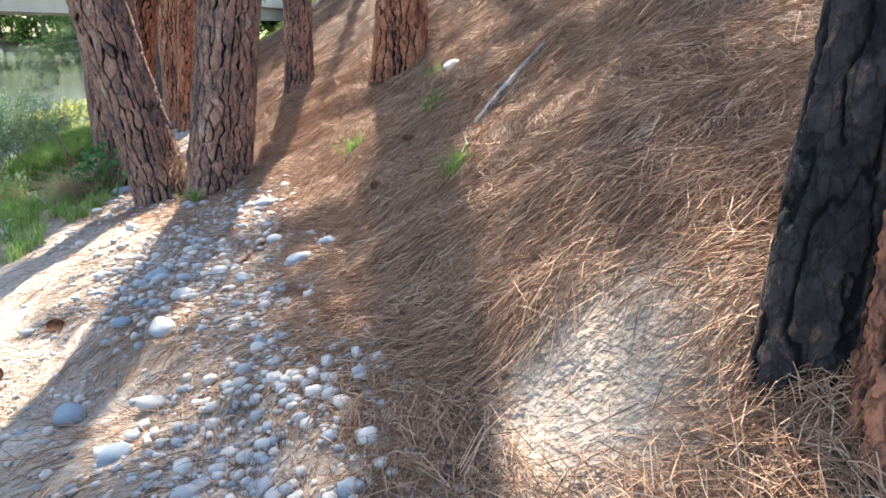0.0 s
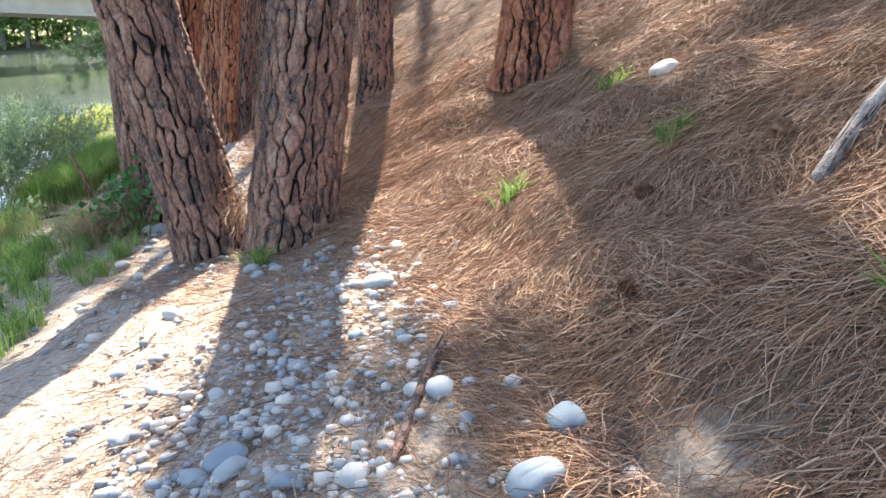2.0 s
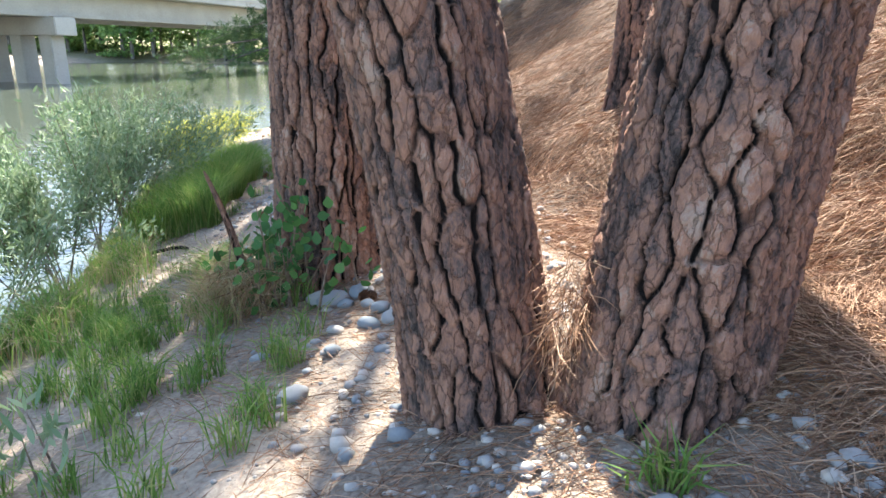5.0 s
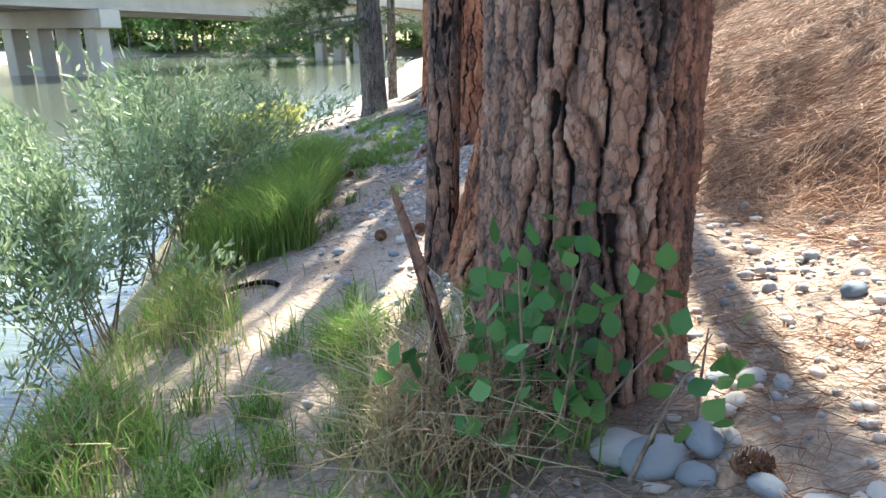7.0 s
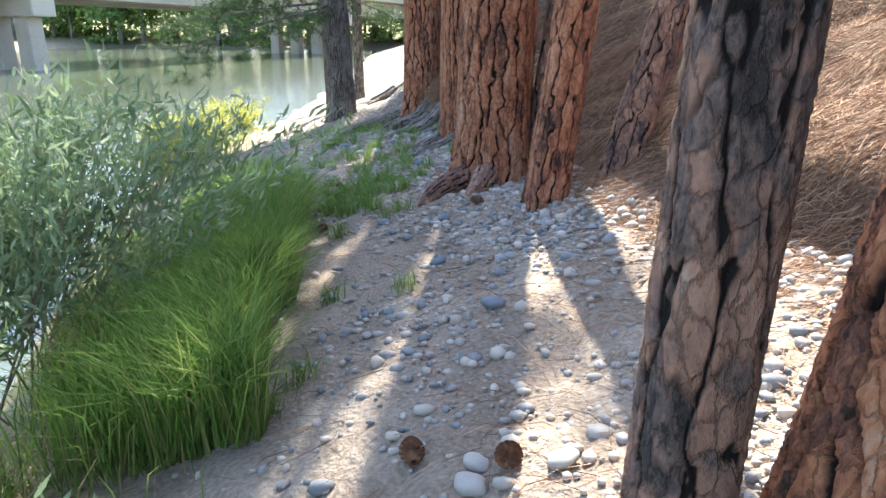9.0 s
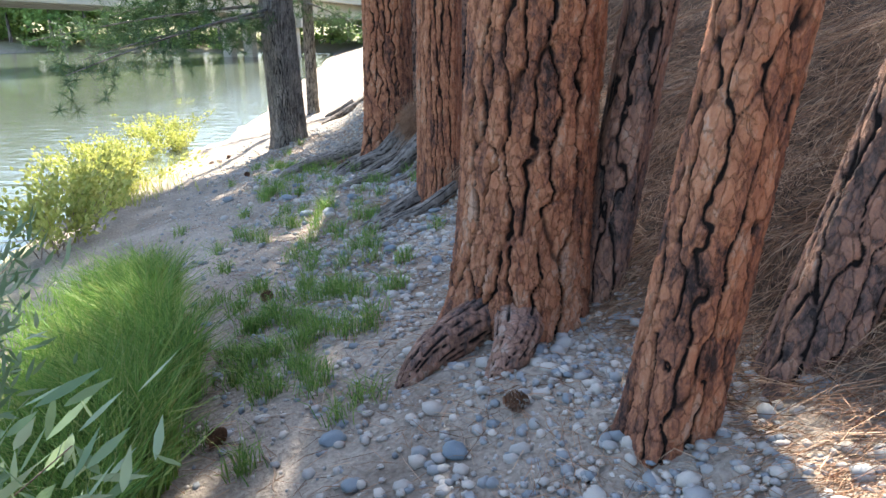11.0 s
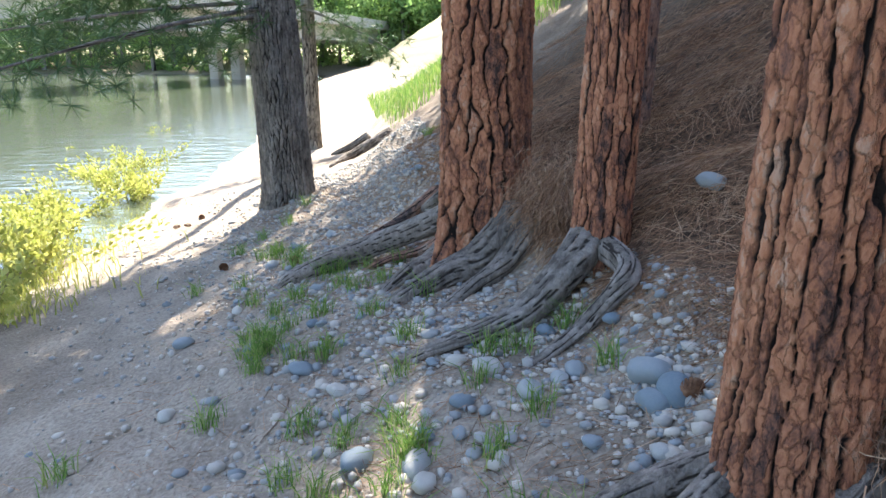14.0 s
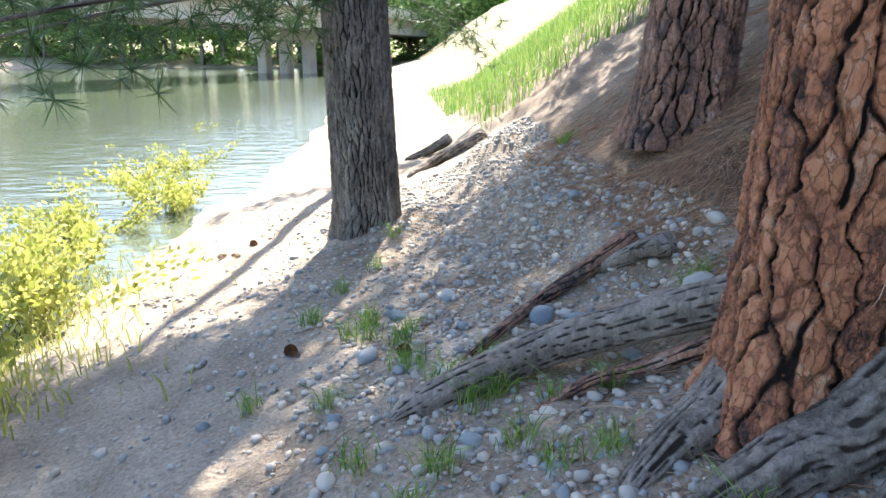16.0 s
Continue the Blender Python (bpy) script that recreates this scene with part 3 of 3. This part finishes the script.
for fx, fy, sx, sy, n in FIELDS:
    for _ in range(int(n * 0.5)):
        x, y = fx + rng.normal() * sx, fy + rng.normal() * sy
        if x > litter_x(y) + 0.05:
            continue
        stone(x, y, float(np.clip(rng.lognormal(-3.4, 0.45), 0.015, 0.1)))


def gravel(n):
    """Small pebbles, joined."""
    bm = bmesh.new()
    bmesh.ops.create_icosphere(bm, subdivisions=1, radius=1)
    bv = np.array([v.co for v in bm.verts])
    bf = np.array([[v.index for v in f.verts] for f in bm.faces])
    bm.free()
    y = rng.uniform(-5, 20, n)
    x = litter_x(y) - np.abs(rng.normal(0, 0.9, n)) * np.interp(y, [0, 10, 14], [0.85, 1.15, 1.6]) + 0.12
    x = np.maximum(x, river_x(y) + 0.2)
    dens = 0.5 + 0.5 * np.sin(x * 3 + 1) * np.cos(y * 1.7)
    dens = np.clip(dens + 0.25 * wave(x, y, 2.9, 0.8), 0, 1) * np.where((y > 1.2) & (y < 4.8) & (x > 0.55), 0.12, 1) * np.interp(x - litter_x(y), [-3.2, -1.6], [0.3, 1])
    keep = rng.random(n) < np.interp(y, [7, 11], [0.12, 0.3]) + 0.88 * dens ** 1.3
    x, y = x[keep], y[keep]
    r = np.clip(rng.lognormal(-4.3, 0.5, len(x)), 0.005, 0.045)
    sc = rng.uniform(0.55, 1.1, (len(x), 3)) * [1, 1, 0.7]
    V = bv[None] * sc[:, None] * r[:, None, None] * rng.uniform(0.85, 1.15, (len(x), len(bv), 1)) + np.stack([x, y, height(x, y) + r * 0.2], -1)[:, None]
    f = bf[None] + (np.arange(len(x)) * len(bv))[:, None, None]
    tagged(new("gravel", mesh_from("gravel", V.reshape(-1, 3), f.reshape(-1, 3), M_GRAVEL, True)), "small grey and tan pebbles strewn over sand", "gravel", kind="stuff")


gravel(70000)


# ---- dry needles ----
def needle_litter(n):
    y = np.concatenate([rng.uniform(-5.2, 2.5, int(n * 0.62)), rng.uniform(2.5, 18, n - int(n * 0.62))])
    x = litter_x(y) - 0.12 + np.abs(rng.normal(0, 1.5, n)) ** 1.1
    extra = rng.random(n) < 0.13
    x = np.where(extra, litter_x(y) - np.abs(rng.normal(0, 1.0, n)), x)
    keep = rng.random(n) > np.where(extra, 0, bare_patch(x, y) * 0.97 + 0.6 * smoothstep(14.5, 17, y))
    x, y = x[keep], y[keep]
    n = len(x)
    heap = 0.035 + 0.035 * np.clip(wave(x, y, 5.3, 0.9), -1, 1.4)
    heap = np.where(x < litter_x(y), 0.008, np.clip(heap, 0.012, 0.1))
    z = height(x, y) + rng.uniform(0.1, 1, n) * heap
    a = 1.1 * wave(x, y, 3.1, 1.0) + 2.6 + rng.normal(0, 0.75, n)
    L = rng.uniform(0.09, 0.22, n)
    dx, dy = np.cos(a) * L, np.sin(a) * L
    z2 = height(x + dx, y + dy) + rng.uniform(0.05, 1, n) * heap
    b = np.stack([x, y, z], -1)
    t = np.stack([x + dx, y + dy, z2], -1)
    bend = rng.normal(0, 0.013, (n, 3))
    bend[:, 2] = 1.3 * np.abs(bend[:, 2])
    me = slivers("needle_litter", b, t, rng.uniform(0.0008, 0.0017, n), M_NEEDLE, bend)
    tagged(new("needle_litter", me), "thick layer of fallen brown pine needles", "needles", kind="stuff")


needle_litter(330000)


def needle_pile(x, y, up, sx, sy, sz, n, label):
    """Loose heap of needles hanging down the bank."""
    b = np.array([x, y, float(height(x, y)) + up]) + rng.normal(0, 1, (n, 3)) * [sx, sy, sz]
    b[:, 2] = np.maximum(b[:, 2], height(b[:, 0], b[:, 1]) + 0.01)
    d = np.stack([rng.normal(-0.04, 0.06, n), rng.normal(-0.06, 0.06, n), rng.normal(-0.07, 0.05, n)], -1)
    t = b + d
    t[:, 2] = np.maximum(t[:, 2], height(t[:, 0], t[:, 1]) + 0.004)
    tagged(new("needle_pile", slivers("needle_pile", b, t, rng.uniform(0.0009, 0.0018, n), M_NEEDLE, rng.normal(0, 0.01, (n, 3)))), label, "needles", kind="stuff")


needle_pile(1.16, 0.55, 0.3, 0.035, 0.04, 0.09, 400, "dry needles caught in the fork of a pine")
needle_pile(0.03, 13.15, 0.18, 0.1, 0.16, 0.12, 6000, "heap of brown needles piled between two pines")
needle_pile(0.3, 10.85, 0.05, 0.12, 0.2, 0.04, 2500, "brown needles gathered at the foot of a pine")
needle_pile(-0.15, 2.22, 0.12, 0.1, 0.12, 0.12, 900, "brown dead stems and needles at a pine foot")


# ---- grass ----
def grass(name, n, area, tall, width, mat, label, spread=0.3):
    x, y = area(n)
    z = height(x, y)
    b = np.stack([x, y, z - 0.01], -1)
    L = rng.uniform(0.5, 1.1, n) * tall
    lean = rng.normal(0, spread, (n, 2)) * L[:, None]
    t = b + np.stack([lean[:, 0], lean[:, 1], L * 0.9], -1)
    bend = np.stack([-lean[:, 0] * 0.25, -lean[:, 1] * 0.25, L * 0.12], -1)
    tagged(new(name, slivers(name, b, t, np.full(n, width), mat, bend)), label, "grass", kind="stuff")


def blob(cx, cy, sx, sy):
    return lambda n: (cx + rng.normal(0, sx, n), cy + rng.normal(0, sy, n))


def bankside(n):
    y = rng.uniform(0.2, 9, n * 3)
    x = river_x(y) + 0.05 + np.abs(rng.normal(0, 0.26, n * 3))
    p = np.clip(0.5 + 0.7 * wave(x, y, 4.3, 2.0), 0.03, 1)
    k = np.flatnonzero(rng.random(n * 3) < p)[:n]
    k = np.resize(k, n)
    return x[k], y[k]


def meadow(n):
    y = rng.uniform(5.1, 10.1, n)
    return np.interp(y, [5.1, 8.3, 10.1], [-1.25, -1.5, -2.1]) - np.abs(rng.normal(0, 0.34, n)) + 0.08 * wave(y, y, 3, 1), y


def tufts(cx, cy, sx, sy, m):
    def area(n):
        px, py = cx + rng.normal(0, sx, m), cy + rng.normal(0, sy, m)
        k = rng.integers(0, m, n)
        return px[k] + rng.normal(0, 0.035, n), py[k] + rng.normal(0, 0.035, n)
    return area


grass("tall_grass", 22000, meadow, 0.55, 0.0036, M_GRASS, "dense tall bright green bank grass")
grass("bank_grass", 6500, bankside, 0.28, 0.003, M_GRASS, "green grass along the water's edge")
grass("sunlit_grass", 9000, lambda n: (lambda y: (river_x(y) + 0.7 + np.abs(rng.normal(0, 0.6, n)), y))(rng.uniform(15, 36, n)), 0.2, 0.006, M_YELLOW, "sunlit yellow-green low grass by the river")
grass("dry_grass", 3500, bankside, 0.25, 0.003, M_DRY, "dry straw-coloured grass at the bank", 0.5)
grass("sparse_grass", 3500, tufts(-1.05, 10.5, 0.45, 2.4, 70), 0.16, 0.0025, M_GRASS, "sparse grass tufts growing among stones", 0.45)
grass("sparse_grass", 2200, tufts(-1.6, 13.6, 0.5, 1.4, 45), 0.17, 0.0025, M_GRASS, "sparse grass tufts growing on sandy path", 0.45)
grass("sparse_grass", 3500, tufts(-0.55, 2.2, 0.35, 0.8, 50), 0.2, 0.0025, M_GRASS, "sparse grass around the pine foot", 0.4)
grass("grass_clump", 700, blob(-0.6, 3.1, 0.06, 0.06), 0.24, 0.0028, M_GRASS, "drooping dark green grass clump beside the path", 0.6)
grass("sparse_grass", 1800, tufts(-0.3, 1.0, 0.5, 0.8, 40), 0.22, 0.003, M_GRASS, "grass patches beside the sandy path", 0.4)
grass("sparse_grass", 3000, tufts(-0.95, 9.0, 0.25, 0.6, 45), 0.15, 0.0022, M_GRASS, "sparse grass tufts growing among pine cones", 0.5)
grass("dry_stems", 800, blob(-0.22, 2.3, 0.12, 0.15), 0.4, 0.0025, M_DRY, "tangled dead stems at the pine foot", 0.7)
grass("slope_grass", 9000, lambda n: (rng.uniform(-0.4, 6, n), rng.uniform(21, 36, n)), 0.45, 0.008, M_GRASS, "bright grass on the far sunny slope")
for gx, gy in ((2.6, -0.6), (3.1, -1.2), (3.4, 0.0), (2.9, -2.6), (1.3, 0.1), (0.3, 15.0), (-0.2, 17.3)):
    grass("grass_tuft", 60, blob(gx, gy, 0.03, 0.03), 0.16, 0.004, M_GRASS, "small green grass tuft growing through needles", 0.5)


# ---- shrubs ----
def shrub(x, y, tall, stems, leaves, label, lean=(0, 0), leaf=(0.09, 0.008), mat=M_WILLOW, name="willow_shrub", spread=0.35):
    z = float(height(x, y))
    t = thing(name, label, "shrub", "bank willows", at=(x, y, z))
    pos, drc = [], []
    for k in range(stems):
        L = tall * rng.uniform(0.6, 1.0)
        d = np.array([lean[0] + rng.normal() * spread, lean[1] + rng.normal() * spread, 1.0])
        p0 = np.array([rng.normal() * 0.12, rng.normal() * 0.12, -0.05])
        u = np.linspace(0, 1, 8)[:, None]
        c = p0 + d * L * u + np.array([d[0], d[1], -0.15]) * L * 0.25 * u ** 2
        sv = []
        for i in range(8):
            r = 0.009 * (1 - 0.8 * i / 7)
            for a in range(4):
                sv.append(c[i] + r * np.array([math.cos(a * 1.571), math.sin(a * 1.571), 0]))
        sf = [(i * 4 + a, i * 4 + (a + 1) % 4, i * 4 + 4 + (a + 1) % 4, i * 4 + 4 + a) for i in range(7) for a in range(4)]
        part("stem", mesh_from("stem", sv, sf, M_TWIG), t)
        m = leaves // stems
        s = rng.uniform(0.3, 1.0, m) ** 0.8
        q = np.stack([np.interp(s, u[:, 0], c[:, j]) for j in range(3)], -1) + rng.normal(0, 0.07, (m, 3))
        pos.append(q)
        drc.append(rng.normal(0, 0.7, (m, 3)) + d * 0.9)
    pos, drc = np.concatenate(pos), np.concatenate(drc)
    part("leaves", leaf_quads("leaves", pos, drc, leaf[0] * rng.uniform(0.6, 1.2, len(pos)), np.full(len(pos), leaf[1]), mat), t)


W = "silvery green willow shrub leaning over the water"
shrub(-2.5, 4.6, 1.7, 16, 6000, W, (-0.25, 0))
shrub(-2.6, 5.9, 1.9, 18, 8000, W, (-0.1, 0))
shrub(-2.75, 6.9, 1.8, 16, 7000, W, (0, 0))
shrub(-2.6, 3.4, 1.7, 12, 3600, W, (-0.3, 0))
shrub(-2.1, 2.2, 1.3, 9, 1800, W, (-0.4, 0))
shrub(-1.75, 4.4, 0.5, 4, 150, "young willow sprig with pale leaves", (0.2, -0.1), (0.09, 0.009))
shrub(-0.6, 0.6, 0.4, 4, 140, "young willow sprig with pale leaves", (-0.2, 0), (0.1, 0.009))
for sx, sy in ((-4.6, 15.2), (-5.0, 17.2), (-5.9, 20.5), (-6.6, 24), (-7.6, 29), (-4.2, 13.2), (-6.2, 26), (-7.6, 34), (-5.4, 18.6), (-5.2, 22)):
    shrub(sx, sy, 0.95, 16, 1700, "sunlit yellow-green shrub at the waterline", (0, 0), (0.08, 0.02), M_YELLOW, "bank_shrub", 0.45)
for vx, vy, vz in ((-0.05, 2.26, 0.2), (0.02, 2.22, 0.05), (0.16, 2.2, 0.45), (-0.02, 2.3, 0.45)):
    shrub(vx, vy, 0.55 + vz * 0.4, 4, 44, "broad-leaved vine climbing at the pine foot", (0.05, -0.1), (0.07, 0.028), M_LEAF, "vine", 0.16)

# ---- overhanging pine boughs ----
def bough(x, y, z, dx, dy, dz, n, label):
    t = thing("pine_bough", label, "branch", "overhanging boughs", at=(x, y, z))
    u = np.linspace(0, 1, 14)
    c = np.stack([dx * u, dy * u, dz * u - 0.3 * u ** 2], -1)
    part("limb", bark_tube("limb", lambda s: (dx * s, dy * s, dz * s - 0.3 * s * s), lambda s: 0.03 * (1 - 0.8 * s), M_BARK_GREY, 8, 24, (0.03, 0.1), 0.003, 2), t)
    k = rng.uniform(0.15, 1, n)
    p = np.stack([np.interp(k, u, c[:, j]) for j in range(3)], -1) + rng.normal(0, 0.22, (n, 3)) * [1, 1, 0.8] - [0, 0, 0.12]
    part("needles", tuft_crown("needles", p, 26, 0.17, 0.0042, M_PINE), t, "long green pine needles")


BOUGH = "drooping green pine bough over the bank"
bough(-2.0, 17.9, 1.75, -2.6, -2.0, -0.4, 50, BOUGH)
bough(-2.0, 17.9, 2.5, -2.9, -0.2, -0.6, 230, BOUGH)
bough(-2.0, 17.9, 2.9, -2.2, 0.5, -0.7, 200, BOUGH)
bough(-2.0, 18.0, 1.85, -2.0, -4.2, -0.6, 60, BOUGH)
bough(-2.1, 17.9, 1.9, -3.6, -1.0, -0.3, 60, BOUGH)
bough(-1.9, 23.8, 2.20, 1.8, -1.2, -0.6, 110, BOUGH)
bough(-1.9, 23.8, 2.30, -1.8, -1.0, -0.5, 110, BOUGH)


# ---- pine cones ----
def cone_mesh():
    vs, fs = [], []
    for i in range(9):
        zz = i / 8
        rr = 0.036 * math.sin(math.pi * (0.18 + 0.72 * zz)) + 0.004
        for k in range(9):
            a = k * 0.698 + i * 0.35
            ca, sa = math.cos(a), math.sin(a)
            b = len(vs)
            z = (zz - 0.5) * 0.085
            vs += [(0.35 * rr * ca - 0.006 * sa, 0.35 * rr * sa + 0.006 * ca, z), (0.35 * rr * ca + 0.006 * sa, 0.35 * rr * sa - 0.006 * ca, z), (rr * ca + 0.008 * sa, rr * sa - 0.008 * ca, z + 0.009), (rr * ca - 0.008 * sa, rr * sa + 0.008 * ca, z + 0.009)]
            fs.append((b, b + 1, b + 2, b + 3))
    return mesh_from("pine_cone", vs, fs, M_CONE, False)


CONE = cone_mesh()
for cx, cy in ((-0.62, 4.75), (-0.35, 4.6), (-1.25, 7.9), (-0.1, 7.55), (-2.3, 15.2), (-1.65, 14.85), (-3.2, 18.6), (-3.5, 18.4), (-3.3, 18.2), (-1.78, 9.53), (-1.25, 9.48), (0.49, 1.95), (0.0, 11.35), (2.9, -1.4), (3.3, -1.6), (2.6, -1.9), (0.9, 1.9), (0.85, -2.2), (0.7, -2.6)):
    o = new("pine_cone", CONE)
    o.location = (cx, cy, float(height(cx, cy)) + 0.03)
    o.rotation_euler = (1.4, rng.uniform(-0.4, 0.4), rng.uniform(0, 6))
    tagged(o, "open brown pine cone lying on the ground", "pine cone", "pine cones")

# ---- fallen twigs ----
for _ in range(45):
    ty = rng.uniform(-4, 17)
    tx = float(foot_x(ty)) + rng.normal() * 0.9 - 0.2
    a, L = rng.uniform(0, 6.3), rng.uniform(0.08, 0.3)
    x2, y2 = tx + math.cos(a) * L, ty + math.sin(a) * L
    p0, p1 = np.array([tx, ty, float(height(tx, ty)) + 0.012]), np.array([x2, y2, float(height(x2, y2)) + 0.012])
    me = bark_tube("twig", lambda u, p0=p0, p1=p1: tuple(p0 + (p1 - p0) * u + np.array([0.02 * math.sin(u * 5), 0.02 * math.cos(u * 4), 0])), lambda u: 0.006 * (1 - 0.5 * u), M_TWIG, 6, 8, (0.02, 0.05), 0.0008, 3)
    tagged(new("twig", me), "thin dry broken twig on the ground", "twig", "fallen twigs")

# ---- old hose at the bank ----
hc = [(-1.42 + 0.22 * math.cos(a), 4.3 + 0.2 * math.sin(a)) for a in np.linspace(2.9, 0.5, 30)]
hose = bark_tube("hose", lambda u: (hc[round(u * 29)][0], hc[round(u * 29)][1], float(height(*hc[round(u * 29)])) + 0.012 + 0.02 * math.sin(math.pi * u)), lambda u: 0.017, M_CHAR, 12, 30, (0.03, 0.1), 0.0006, 4)
tagged(new("hose", hose), "old dark hose half buried in the grassy bank", "hose")

# ---- bridge ----
bridge = thing("bridge", "pale concrete road bridge crossing the river", "bridge", at=(-21, 70, -0.4))
bridge.rotation_euler = (0, 0, math.atan2(60, 26))


def box_mesh(name, lo, hi, mat, bevel=0.06):
    bm = bmesh.new()
    bmesh.ops.create_cube(bm, size=1)
    for v in bm.verts:
        v.co = Vector([lo[i] if v.co[i] < 0 else hi[i] for i in range(3)])
    bmesh.ops.bevel(bm, geom=bm.edges[:], offset=bevel, segments=2, affect="EDGES")
    me = bpy.data.meshes.new(name)
    bm.to_mesh(me)
    bm.free()
    me.materials.append(mat)
    return me


for gy in (-4.5, -1.5, 1.5, 4.5):
    part("girder", box_mesh("girder", (-75, gy - 0.35, 4.0), (75, gy + 0.35, 5.7), M_CONCRETE), bridge)
    part("flange", box_mesh("flange", (-75, gy - 0.6, 3.85), (75, gy + 0.6, 4.1), M_CONCRETE), bridge)
part("deck", box_mesh("deck", (-75, -6.5, 5.7), (75, 6.5, 6.1), M_CONCRETE), bridge)
part("parapet", box_mesh("parapet", (-75, -6.5, 6.1), (75, -6.2, 7.0), M_CONCRETE), bridge)
part("parapet", box_mesh("parapet", (-75, 6.2, 6.1), (75, 6.5, 7.0), M_CONCRETE), bridge)
for px in (-20, 22):
    part("pier_cap", box_mesh("pier_cap", (px - 0.9, -6, 2.6), (px + 0.9, 6, 3.85), M_CONCRETE), bridge)
    for py in (-4.4, -1.5, 1.5, 4.4):
        part("pier_column", box_mesh("pier_column", (px - 0.6, py - 0.6, -3), (px + 0.6, py + 0.6, 2.6), M_CONCRETE), bridge)


# ---- far trees ----
def far_tree(label, k):
    t = thing("far_tree", label, "tree", "far bank trees")
    part("trunk", bark_tube("trunk", lambda u: (0.2 * u, 0, 7 * u), lambda u: 0.22 * (1 - 0.7 * u), M_BARK_GREY, 10, 14, (0.1, 0.4), 0.01, k), t)
    n = 2600
    cl = rng.normal(0, 1, (26, 3)) * [1.7, 1.7, 2.3] + [0, 0, 5.6]
    p = cl[rng.integers(0, 26, n)] + rng.normal(0, 0.55, (n, 3))
    p[:, 2] = np.maximum(p[:, 2], 0.5)
    part("crown", leaf_quads("crown", p, rng.normal(0, 1, (n, 3)), np.full(n, 0.42), np.full(n, 0.15), M_FAR), t)
    return t


proto = [far_tree("leafy green tree on the far river bank", k) for k in range(3)]
k = 0
for row in range(3):
    for i in range(26):
        x = -105 + i * 5.2 + rng.normal() * 1.4
        y = 122 + row * 9 - 0.15 * (x + 30) + rng.normal() * 1.5
        m = pose(x, y, float(height(x, y)) - 0.3, 0, 0, rng.uniform(0, 360)) @ Matrix.Scale(rng.uniform(0.7, 1.25), 4)
        if k < 3:
            proto[k].matrix_basis = m
        else:
            o = copy_thing(proto[k % 3], m)
            s = rng.uniform(1.0, 1.9)
            o.scale = (s, s, s)
        k += 1
